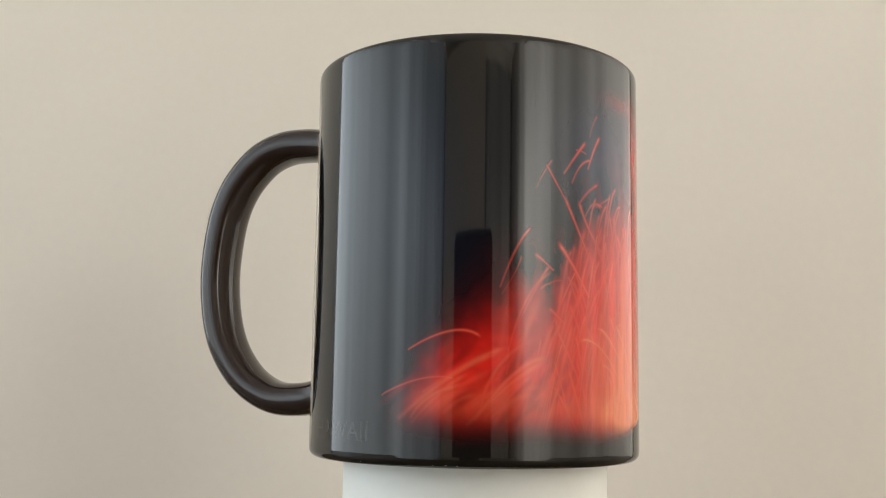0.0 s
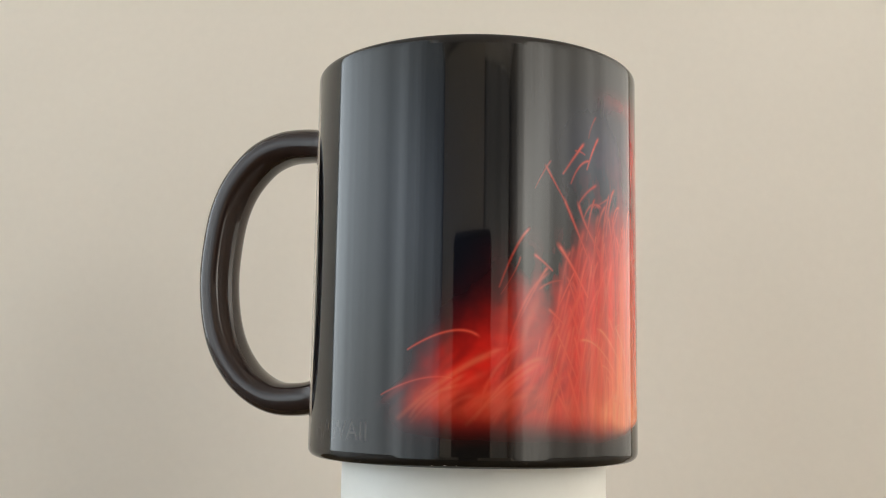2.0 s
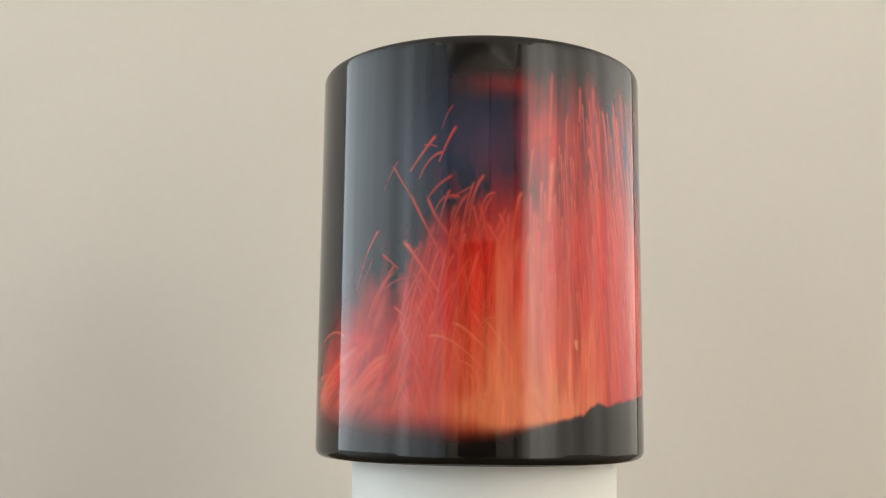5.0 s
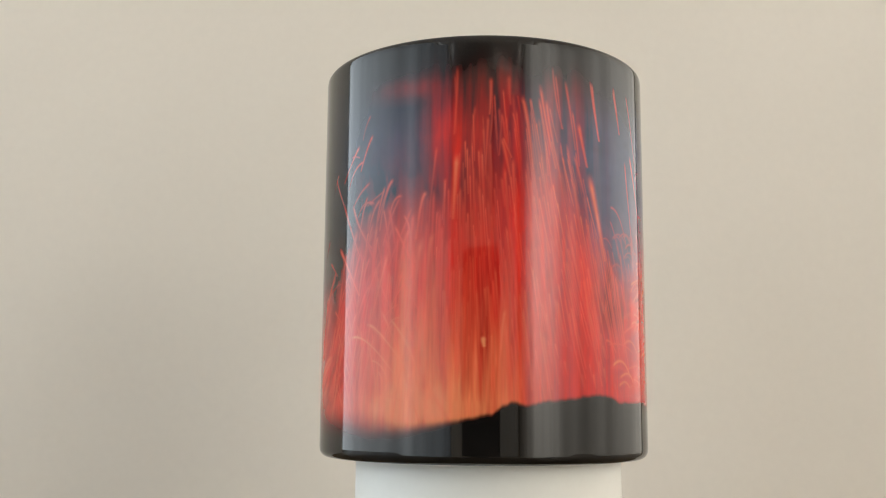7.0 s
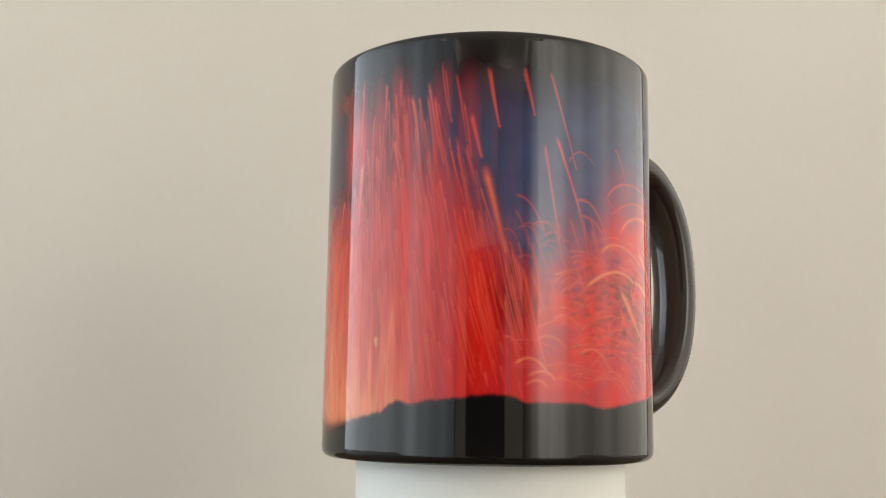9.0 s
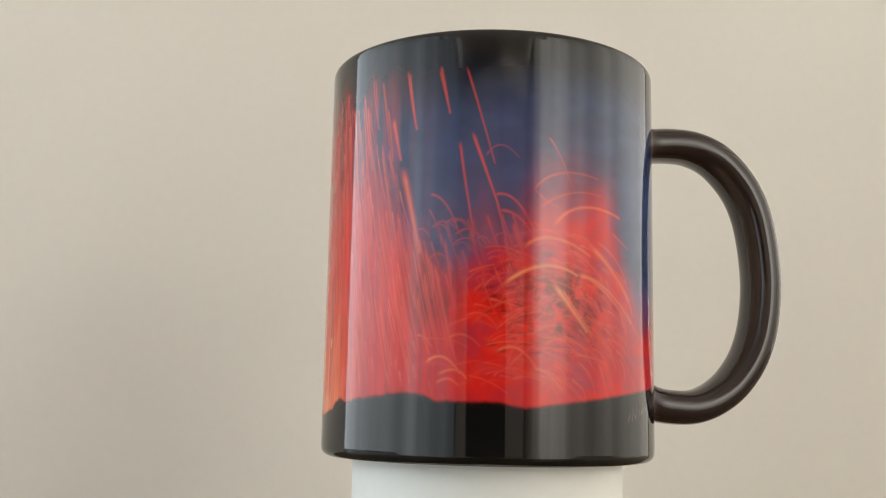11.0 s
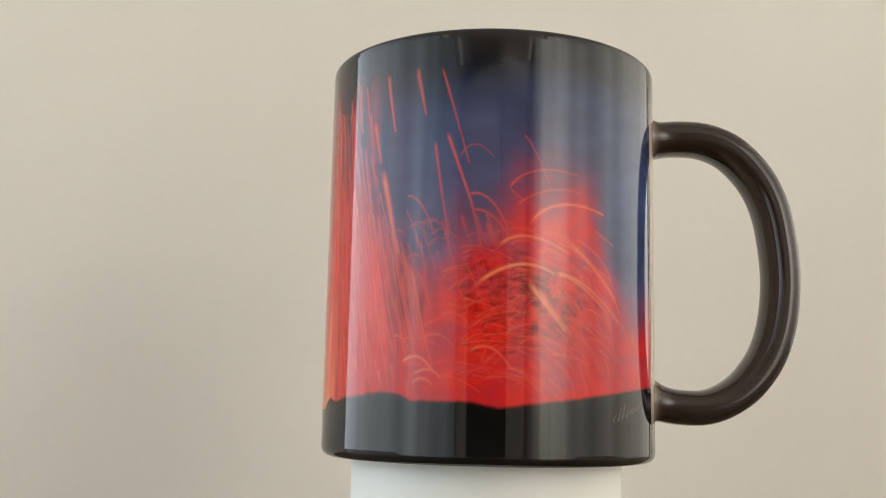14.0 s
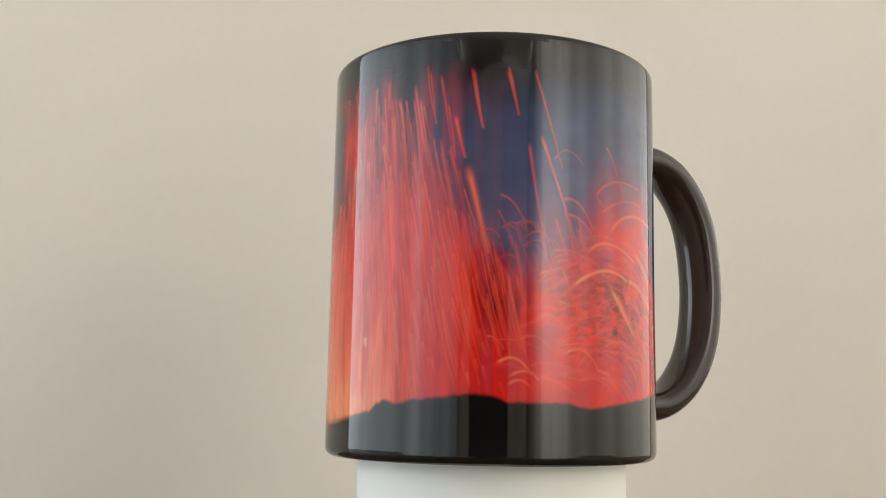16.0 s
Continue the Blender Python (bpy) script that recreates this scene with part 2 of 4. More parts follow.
part("foot", lathe([(0, 0), (SR + 0.003, 0), (SR + 0.003, 0.004), (0, 0.004)], 96), MAT_WHITE, stand)

# ---- mug ----
R, H = 0.041, 0.0962
mug = tagged(new("mug"), "glossy black ceramic mug printed with a red lava eruption", "mug")
LIP, BEV = 0.0016, 0.0020
outer = [(0, 0.003), (0.031, 0.003), (0.0325, 0.0004), (0.0335, 0.0), (R - BEV, 0.0)] + arc(R - BEV, BEV, BEV, -90, 0, 8)[1:]
outer += [(R, BEV + (H - LIP - BEV) * i / 14) for i in range(1, 14)] + arc(R - LIP, H - LIP, LIP, 0, 180, 14)
inner = [(R - 2 * LIP, H - 0.006), (R - 0.0044, H - 0.02), (R - 0.0044, 0.012), (R - 0.008, 0.007), (0.02, 0.0055), (0, 0.0055)]
part("body", lathe(outer + inner, 240), MAT_GLAZE, mug, smooth=True)


def around(u, z, r):
    """A place on the mug: degrees round it from its front, height, radius."""
    a = radians(u)
    return Vector((r * math.sin(a), -r * math.cos(a), z))


# handle: a flattened tube along a smooth D
HANDLE_AT = 129.3


def spline(points, t):
    n = len(points) - 1
    k = min(int(t * n), n - 1)
    f = t * n - k
    p0, p1, p2, p3 = (Vector(points[min(max(k + d, 0), n)]) for d in (-1, 0, 1, 2))
    return 0.5 * (2 * p1 + (p2 - p0) * f + (2 * p0 - 5 * p1 + 4 * p2 - p3) * f * f + (3 * p1 - p0 - 3 * p2 + p3) * f ** 3)


def handle_mesh():
    bm = bmesh.new()
    mid = [(0.0385, 0.0820), (0.0430, 0.0822), (0.0490, 0.0828), (0.0560, 0.0824), (0.0630, 0.0795), (0.0692, 0.0733), (0.0730, 0.0660), (0.0750, 0.0570), (0.0758, 0.0460),
           (0.0746, 0.0351), (0.0717, 0.0266), (0.0667, 0.0196), (0.0610, 0.0153), (0.0550, 0.0132), (0.0480, 0.0132), (0.0425, 0.0142), (0.0385, 0.0150)]
    n, k = 72, 28
    axis = Vector((math.sin(radians(HANDLE_AT)), -math.cos(radians(HANDLE_AT)), 0))
    side = Vector((math.cos(radians(HANDLE_AT)), math.sin(radians(HANDLE_AT)), 0))
    rings = []
    for i in range(n + 1):
        t = i / n
        c = spline(mid, t)
        d = (spline(mid, min(t + 0.004, 1)) - spline(mid, max(t - 0.004, 0))).normalized()
        nrm = Vector((-d.y, d.x))
        flare = 1 + 0.32 * math.exp(-((c.x - 0.0395) / 0.0028) ** 2)
        thick, wide = 0.00445 * flare, 0.0068 * (1 + 0.5 * (flare - 1))
        ring = []
        for j in range(k):
            a = 2 * math.pi * j / k
            ca, sa = math.cos(a), math.sin(a)
            ca, sa = math.copysign(abs(ca) ** 0.85, ca), math.copysign(abs(sa) ** 0.85, sa)
            q = c + nrm * (thick * ca)
            ring.append(bm.verts.new(axis * q.x + side * (wide * sa) + Vector((0, 0, q.y))))
        rings.append(ring)
    for a, b in zip(rings, rings[1:]):
        for j in range(k):
            bm.faces.new((a[j], a[(j + 1) % k], b[(j + 1) % k], b[j]))
    bm.faces.new(rings[0])
    bm.faces.new(rings[-1])
    return bm


def inked(name, rough):
    m = material(name, (0.03, 0.02, 0.02), rough, bump=0.008, bump_scale=70)
    at = m.node_tree.nodes.new("ShaderNodeAttribute")
    at.attribute_name = "ink"
    m.node_tree.links.new(at.outputs["Color"], m.node_tree.nodes["Principled BSDF"].inputs["Base Color"])
    return m


MAT_ROOT = inked("brown_glaze_paling_at_the_roots", 0.07)
handle = part("handle", handle_mesh(), MAT_ROOT, mug, "dark brown glossy ceramic handle, paler at its roots", smooth=True)
hl = handle.data.color_attributes.new("ink", "FLOAT_COLOR", "POINT")
for v, d in zip(handle.data.vertices, hl.data):
    far = math.hypot(v.co.x, v.co.y) - 0.0405
    k = math.exp(-(max(far, 0) / 0.0013) ** 2) * 0.7
    d.color = (0.034 + 0.40 * k, 0.021 + 0.30 * k, 0.018 + 0.24 * k, 1)


def bare_strip():
    """The unprinted glaze behind the handle, where the heat has cleared the black coat to cream."""
    ua, ub, nu, nz = 101.8, 166.7, 60, 110
    us, zs = np.linspace(ua, ub, nu), np.linspace(2.5, 93.9, nz)
    pts = [around(u, z * 0.001, R + 0.00003) for z in zs for u in us]
    quads = [(j * nu + i, j * nu + i + 1, (j + 1) * nu + i + 1, (j + 1) * nu + i) for j in range(nz - 1) for i in range(nu - 1)]
    me = bpy.data.meshes.new("bare_strip")
    me.from_pydata(pts, [], quads)
    me.polygons.foreach_set("use_smooth", [True] * len(quads))
    lay = me.color_attributes.new("ink", "FLOAT_COLOR", "POINT")
    for n, d in enumerate(lay.data):
        u, z = us[n % nu], zs[n // nu]
        k = 1 / (1 + math.exp((z - 84) / 2.2)) / (1 + math.exp((9.5 - z) / 1.6))
        k = 0.12 + 0.88 * k
        k *= 1 - 0.75 / (1 + math.exp((89 - z) / 1.0))
        d.color = (0.62 * k, 0.505 * k, 0.41 * k, 1)
    me.materials.append(MAT_PRINT)
    ob = new("bare_strip", me)
    ob.parent = mug
    tagged(ob, "cream bare glaze behind the handle")


bare_strip()

# ---- the printed picture: ink on a thin sleeve round the mug ----
U0, U1, ZA, ZB = -193.0, 101.5, 2.5, 93.9          # degrees round, millimetres high
NU, NZ = 1400, 470
gu = np.linspace(U0, U1, NU)[None, :]
gz = np.linspace(ZA, ZB, NZ)[:, None]
rng = np.random.default_rng(7)
MM = R * 1000 * math.pi / 180                        # millimetres to a degree


def soft(x):
    return 1 / (1 + np.exp(-np.clip(x, -40, 40)))


def ramp(u, pts):
    return np.interp(u, [p[0] for p in pts], [p[1] for p in pts])


def cloud(cell_u, cell_z, octaves=4):
    """Smooth random values from 0 to 1 over the sleeve, by cells in millimetres."""
    total, weight = np.zeros((NZ, NU)), 0.0
    for o in range(octaves):
        cu, cz = cell_u / 2 ** o, cell_z / 2 ** o
        nu, nz = int((U1 - U0) * MM / cu) + 3, int((ZB - ZA) / cz) + 3
        grid = rng.random((nz, nu))
        fu = np.clip((gu - U0) * MM / cu, 0, nu - 2.001)
        fz = np.clip((gz - ZA) / cz, 0, nz - 2.001)
        iu, iz = fu.astype(int), fz.astype(int)
        tu, tz = fu - iu, fz - iz
        tu, tz = tu * tu * (3 - 2 * tu), tz * tz * (3 - 2 * tz)
        v = grid[iz, iu] * (1 - tu) * (1 - tz) + grid[iz, iu + 1] * tu * (1 - tz) + grid[iz + 1, iu] * (1 - tu) * tz + grid[iz + 1, iu + 1] * tu * tz
        total += v / 1.8 ** o
        weight += 1 / 1.8 ** o
    return total / weight


def blob(u, z, su, sz):
    return np.exp(-((gu - u) / su) ** 2 - ((gz - z) / sz) ** 2)


# sky; its blue left of the fountain is partly tint mirrored from the window
blue = soft((gu + 22) / 8) * soft((84 - gz) / 3.5) * (0.25 + 1.5 * cloud(20, 12)) * (1 + 0.35 * soft((gu - 20) / 12)) + 0.65 * blob(-72, 70, 20, 13) + 0.13 * blob(-142, 56, 18, 22)
ink = np.stack([0.005 + 0.024 * blue, 0.0055 + 0.039 * blue, 0.007 + 0.098 * blue], -1)
violet = (2.3 * blob(13, 48, 11, 9) + 0.4 * blob(34, 70, 22, 8)) * cloud(8, 8)
ink = ink + violet[..., None] * np.array([0.085, 0.023, 0.032])

# glow: its upper edge round the mug, and how soft that edge is
edge = ramp(gu, [(-160, 4), (-147, 11), (-139, 20), (-129, 27), (-118, 34), (-108, 37), (-98, 36), (-90, 44), (-82, 50), (-74, 54), (-66, 55), (-58, 56), (-50, 60), (-40, 66), (-24, 64),
                 (-13, 59), (-6, 53), (1, 44), (5, 43), (11, 42), (18, 44), (26, 48), (33, 52), (40, 58), (50, 61), (64, 60), (69, 51), (74, 42), (80, 34), (88, 31), (100, 36), (115, 40)])
upright = soft((gu + 88) / 6) * soft((12 - gu) / 5)   # the fountain is streaked, its flanks are smooth
edge = edge + 10 * (cloud(3.5, 30) - 0.5) * upright + (7 + 9 * blob(16, 46, 14, 60)) * (cloud(7, 9) - 0.5)
width = ramp(gu, [(-160, 2.2), (-110, 3.0), (-90, 4.5), (-30, 6.5), (-4, 4.0), (20, 4.5), (40, 3.0), (75, 2.6), (110, 3.0)])
glow = soft((edge - gz) / width)
glow *= ramp(gu, [(-152, 0), (-143, 0.45), (-133, 0.95), (-100, 0.9), (-60, 0.95), (20, 0.92), (60, 0.9), (72, 0.8), (115, 0.75)])
# smoke lit red above the fountain: a bulge with a thin arm, dark hollow below it
plume = 0.68 * soft((gu + 56 + 6 * (cloud(7, 8) - 0.5)) / 1.8) * soft((-10 - gu) / 5) * soft((86 - gz) / 4) * np.clip(0.10 + 2.8 * (cloud(2.6, 34) - 0.36), 0, 1.1)
plume += 0.5 * blob(-49, 73, 6.5, 8) * (0.5 + cloud(4, 12)) + 0.24 * blob(-64, 84.5, 10, 2.6) * (0.5 + cloud(5, 3))
hollow = 0.75 * blob(-53, 63, 6.5, 5) + 0.35 * blob(-40, 60, 3, 6) + 0.5 * blob(-60, 70, 3, 6)
glow = np.maximum(glow * (1 - np.clip(hollow, 0, 1)), plume)
glow = np.maximum(glow, 0.75 * blob(57, 55, 14, 8) * soft((70.5 - gu) / 1.2))
smoke = 0.5 * blob(14, 48, 9, 8) * cloud(6, 6) + 0.45 * blob(34, 47, 16, 6) * cloud(8, 5)
glow = np.clip(glow * (0.46 + 0.98 * (cloud(1.5, 30) * upright + cloud(8, 6) * (1 - upright))) - 0.6 * smoke, 0, 1)
dark = np.clip(cloud(2.2, 3.0) - 0.42, 0, 1) * blob(46, 35, 16, 9) * 4.4 + np.clip(cloud(1.4, 10) - 0.42, 0, 1) * blob(7, 38, 7, 8) * 3.2 + 0.5 * blob(2, 38, 5, 7) * cloud(2.5, 14)
gap = np.clip(cloud(2.4, 6.0) - 0.40, 0, 1) * (blob(-97, 44, 9, 8) * 1.5 + blob(-76, 60, 14, 5) * 0.9)
glow = np.clip(glow - gap, 0, 1)[..., None]
red = np.array([0.78, 0.021, 0.013])
ink = ink * (1 - glow) + red * glow
deep = (0.48 * np.clip(cloud(1.6, 22) - 0.40, 0, 1) * 3.2 * upright * soft((62 - gz) / 8))[..., None]
ink = ink * (1 - deep * glow) + np.array([0.42, 0.010, 0.007]) * deep * glow
dark = np.clip(dark, 0, 0.88)[..., None]
ink = ink * (1 - dark) + np.array([0.13, 0.005, 0.006]) * dark

# hotter, orange heart of the fountain, low over the ground, in threads
thread = np.clip((0.55 * cloud(2.6, 24) + 0.45 * cloud(1.2, 20) - 0.30) * 2.4, 0, 1.1)
heat = (0.85 * blob(-66, 15, 15, 16) + 0.95 * blob(-38, 17, 11, 16) + 0.45 * blob(-61, 38, 9, 13) + 0.3 * blob(-50, 14, 14, 9)) * thread
heat += 0.42 * blob(-55, 11, 20, 8) + 0.25 * blob(-60, 22, 18, 11)
heat += (0.2 * blob(-137, 14, 10, 4.5) + 0.22 * blob(-112, 13, 16, 5) + 0.55 * blob(-64, 12, 22, 3.5)) * (0.45 + 1.0 * cloud(4, 5))
heat = np.clip(heat, 0, 1)[..., None] * np.clip(glow * 1.4, 0, 1)
ink = ink * (1 - heat) + np.array([0.92, 0.250, 0.105]) * heat


# sparks: bright strokes drawn along arcs
spark = np.zeros((NZ, NU))
hot = np.zeros((NZ, NU))
DU, DZ = (U1 - U0) / (NU - 1), (ZB - ZA) / (NZ - 1)


def stroke(a, b, c, w=0.45, power=0.8, heat_of=0.3, fade=0.6):
    """A stroke from a by b to c (degrees, millimetres), w millimetres wide, that fades towards its end."""
    length = math.hypot((a[0] - b[0]) * MM, a[1] - b[1]) + math.hypot((c[0] - b[0]) * MM, c[1] - b[1])
    n = max(int(length / (w * 0.35)), 6)
    wu, wz = int(w * 2.2 / (DU * MM)) + 1, int(w * 2.2 / DZ) + 1
    for i in range(n + 1):
        t = i / n
        q0, q1, q2 = 2 * (t - 0.5) * (t - 1), 4 * t * (1 - t), 2 * t * (t - 0.5)
        u, z = q0 * a[0] + q1 * b[0] + q2 * c[0], q0 * a[1] + q1 * b[1] + q2 * c[1]
        iu, iz = int(round((u - U0) / DU)), int(round((z - ZA) / DZ))
        ia, ib, ja, jb = max(iu - wu, 0), min(iu + wu + 1, NU), max(iz - wz, 0), min(iz + wz + 1, NZ)
        if ia >= ib or ja >= jb:
            continue
        k = power * min(1, t / max(0.08, w * 0.32) + 0.15) * (1 - fade * t)
        ww = w * (1 - 0.35 * t)
        g = k * np.exp(-(((gu[:, ia:ib] - u) * MM / ww) ** 2 + ((gz[ja:jb] - z) / ww) ** 2))
        spark[ja:jb, ia:ib] = np.maximum(spark[ja:jb, ia:ib], g)
        hot[ja:jb, ia:ib] = np.maximum(hot[ja:jb, ia:ib], g * heat_of)


# strokes that stand out singly: three places (degrees, millimetres), width, strength, heat, fading
FLANK_SPARKS = [(-85.3, 72.7, -88.9, 69.6, -93.6, 65.1, 0.55, 0.9, 0.1, 0.5), (-78.7, 74.7, -81.4, 71.3, -84.0, 66.9, 0.5, 0.9, 0.1, 0.4), (-82.8, 68.9, -87.1, 67.3, -90.6, 63.1, 0.45, 0.8, 0.1, 0.5),
    (-79.8, 79.6, -81.9, 77.1, -83.2, 74.3, 0.4, 0.35, 0, 0.5), (-88.9, 70.7, -87.0, 70.7, -84.9, 70.2, 0.35, 0.6, 0, 0.3), (-98.1, 67.7, -100.9, 64.6, -103.4, 61.2, 0.35, 0.5, 0, 0.7),
    (-100.0, 66.7, -96.7, 62.9, -93.2, 59.1, 0.42, 0.6, 0, 0.1), (-93.5, 59.7, -88.7, 53.1, -84.0, 46.9, 0.55, 0.7, 0.05, 0.2)]
CROSSING_SPARKS = [(-105.2, 52.1, -109.7, 47.4, -114.6, 39.0, 0.5, 0.75, 0.05, 0.6), (-95.6, 49.1, -90.9, 44.9, -83.9, 37.7, 0.8, 0.95, 0.15, 0.2), (-79.6, 63.6, -84.5, 61.2, -87.9, 58.2, 0.5, 0.6, 0, 0.4),
    (-87.9, 59.1, -84.1, 53.4, -78.3, 48.3, 0.6, 0.7, 0.1, 0.4), (-78.3, 58.3, -82.2, 58.7, -85.8, 54.9, 0.5, 0.6, 0.1, 0.4), (-71.0, 62.9, -73.8, 58.1, -77.0, 51.8, 0.55, 0.65, 0.1, 0.5),
    (-73.4, 61.0, -76.5, 59.9, -80.4, 58.3, 0.45, 0.5, 0.1, 0.4), (-74.7, 59.3, -78.3, 55.4, -80.4, 48.5, 0.6, 0.6, 0.1, 0.5), (-67.3, 59.0, -70.5, 54.4, -73.4, 48.6, 0.5, 0.5, 0.1, 0.4)]
NEAR_FLANK_SPARKS = [(-98.9, 43.8, -103.5, 38.7, -111.5, 27.4, 0.6, 0.75, 0.15, 0.7), (-103.6, 46.4, -100.7, 44.9, -97.5, 43.0, 0.5, 0.7, 0.1, 0.3), (-102.0, 38.7, -98.1, 40.4, -93.6, 40.9, 0.4, 0.5, 0.1, 0.4),
    (-98.7, 34.5, -96.3, 33.1, -93.7, 31.5, 0.55, 0.8, 0.3, 0.3), (-108.1, 45.8, -109.9, 42.4, -114.1, 37.4, 0.35, 0.4, 0, 0.5), (-89.8, 43.4, -86.7, 38.4, -83.9, 32.3, 0.7, 0.6, 0.1, 0.4),
    (-92.9, 42.1, -87.7, 37.2, -85.1, 29.9, 0.6, 0.55, 0.1, 0.4), (-73.8, 45.5, -79.1, 38.5, -84.2, 27.4, 0.7, 0.6, 0.3, 0.5), (-71.0, 47.5, -75.2, 38.0, -78.2, 31.2, 0.6, 0.6, 0.5, 0.4)]
YELLOW_ARCS = [(-87.6, 27.8, -79.0, 26.5, -67.9, 19.1, 0.55, 0.75, 0.9, 0.3), (-79.4, 30.7, -72.9, 27.8, -62.5, 19.4, 0.6, 0.8, 0.8, 0.3), (-71.1, 32.5, -63.5, 25.5, -59.7, 17.7, 0.6, 0.7, 0.9, 0.3),
    (-78.2, 22.6, -73.4, 21.2, -70.9, 17.4, 0.5, 0.6, 0.9, 0.2), (-70.9, 17.9, -72.3, 15.4, -74.5, 14.0, 0.6, 0.6, 0.9, 0.2), (-66.0, 31.9, -70.1, 31.0, -72.3, 27.1, 0.45, 0.6, 0.8, 0.3),
    (-66.8, 35.1, -72.3, 32.3, -74.7, 27.6, 0.45, 0.45, 0.6, 0.4), (-74.5, 14.5, -70.2, 14.7, -65.5, 13.6, 0.5, 0.55, 0.9, 0.3), (-59.7, 16.8, -57.4, 15.5, -55.3, 14.1, 0.6, 0.5, 1, 0.3)]
FALLING_TONGUES = [(-98.6, 23.7, -109.0, 20.9, -121.7, 10.7, 1, 0.55, 0.8, 0.3), (-112.2, 25.9, -122.7, 22.7, -137.4, 16.2, 0.9, 0.5, 0.8, 0.3), (-124.2, 20.2, -131.7, 16.4, -141.1, 9.7, 0.9, 0.5, 0.7, 0.3),
    (-90.2, 32.3, -94.1, 22.5, -98.7, 9.0, 0.9, 0.55, 0.5, 0.4), (-95.0, 18.6, -98.0, 13.1, -100.7, 6.8, 0.8, 0.6, 0.6, 0.3), (-83.9, 29.9, -87.2, 21.1, -92.9, 10.7, 0.9, 0.45, 0.5, 0.4),
    (-80.3, 28.7, -82.5, 20.2, -83.7, 10.6, 0.8, 0.45, 0.7, 0.3), (-103.1, 20.6, -110.4, 16.3, -116.1, 9.6, 0.9, 0.4, 0.7, 0.4)]
NEAR_TONGUES = [(-113.4, 25.1, -126.6, 20.9, -145.2, 10.5, 1.2, 0.6, 0.8, 0.3), (-98.5, 23.9, -111.2, 18.1, -124.0, 9.4, 1.1, 0.5, 0.8, 0.3), (-124.8, 18.0, -135.1, 15.4, -141.4, 10.8, 0.9, 0.55, 0.9, 0.3),
    (-98.6, 42.6, -106.4, 36.2, -112.0, 25.1, 0.7, 0.6, 0.2, 0.4), (-83.8, 41.0, -92.9, 29.4, -100.0, 9.8, 1, 0.5, 0.35, 0.4), (-90.8, 35.7, -96.0, 25.6, -97.9, 15.8, 0.8, 0.45, 0.5, 0.4),
    (-78.1, 29.8, -83.9, 20.9, -84.9, 12.2, 0.7, 0.5, 0.7, 0.4), (-104.5, 27.9, -115.0, 21.7, -120.0, 13.2, 0.9, 0.4, 0.7, 0.3), (-65.1, 34.2, -70.7, 23.6, -72.9, 12.1, 0.7, 0.45, 0.8, 0.4)]
EDGE_ARCS = [(-120.4, 28.1, -129.3, 29.3, -142.6, 25.3, 0.5, 1, 0.15, 0.3), (-127.8, 19.0, -138.2, 19.0, -151.6, 15.4, 0.42, 0.8, 0.2, 0.4)]
TALL_STREAKS = [(-48.0, 88.5, -48.2, 81.6, -48.9, 73.0, 0.6, 0.8, 0.1, 0.35), (-37.4, 85.6, -37.4, 81.9, -37.8, 77.4, 0.65, 0.85, 0.1, 0.3), (-27.3, 81.6, -25.6, 74.4, -24.1, 65.1, 0.7, 0.95, 0.3, 0.4),
    (-21.5, 84.4, -19.3, 75.0, -16.4, 65.7, 0.6, 0.85, 0.15, 0.4), (-17.2, 89.2, -16.0, 81.6, -13.8, 75.0, 0.4, 0.7, 0.1, 0.3), (-2.4, 86.9, -1.1, 80.2, 1.3, 73.6, 0.38, 0.7, 0.1, 0.3),
    (-7.5, 76.6, -6.0, 71.6, -4.4, 66.9, 0.6, 0.85, 0.15, 0.3), (-10.1, 79.2, -8.7, 73.0, -7.6, 66.9, 0.45, 0.7, 0.1, 0.4), (-34.2, 72.1, -32.3, 66.5, -30.9, 60.3, 0.7, 0.85, 0.2, 0.4)]
FOUNTAIN_TOP = [(-38.3, 76.6, -38.6, 71.4, -39.3, 63.4, 0.55, 0.7, 0.1, 0.5), (-34.1, 77.3, -33.4, 74.7, -33.0, 71.6, 0.55, 0.6, 0.1, 0.3), (-48.0, 68.1, -48.5, 62.2, -49.2, 53.8, 0.85, 1, 0.6, 0.45),
    (-54.5, 70.0, -55.5, 64.2, -56.6, 56.4, 0.55, 0.65, 0.1, 0.5), (-51.7, 62.7, -52.0, 59.0, -52.5, 53.6, 0.55, 0.7, 0.3, 0.5), (-58.0, 59.7, -59.6, 57.0, -61.1, 49.6, 0.6, 0.8, 0.35, 0.5),
    (-45.0, 53.1, -44.8, 50.2, -45.0, 46.4, 0.9, 0.6, 0.1, 0.5), (-42.3, 79.1, -43.2, 72.6, -43.6, 64.8, 0.5, 0.5, 0, 0.5), (-30.3, 78.3, -29.2, 70.5, -28.2, 61.5, 0.5, 0.5, 0.1, 0.5)]
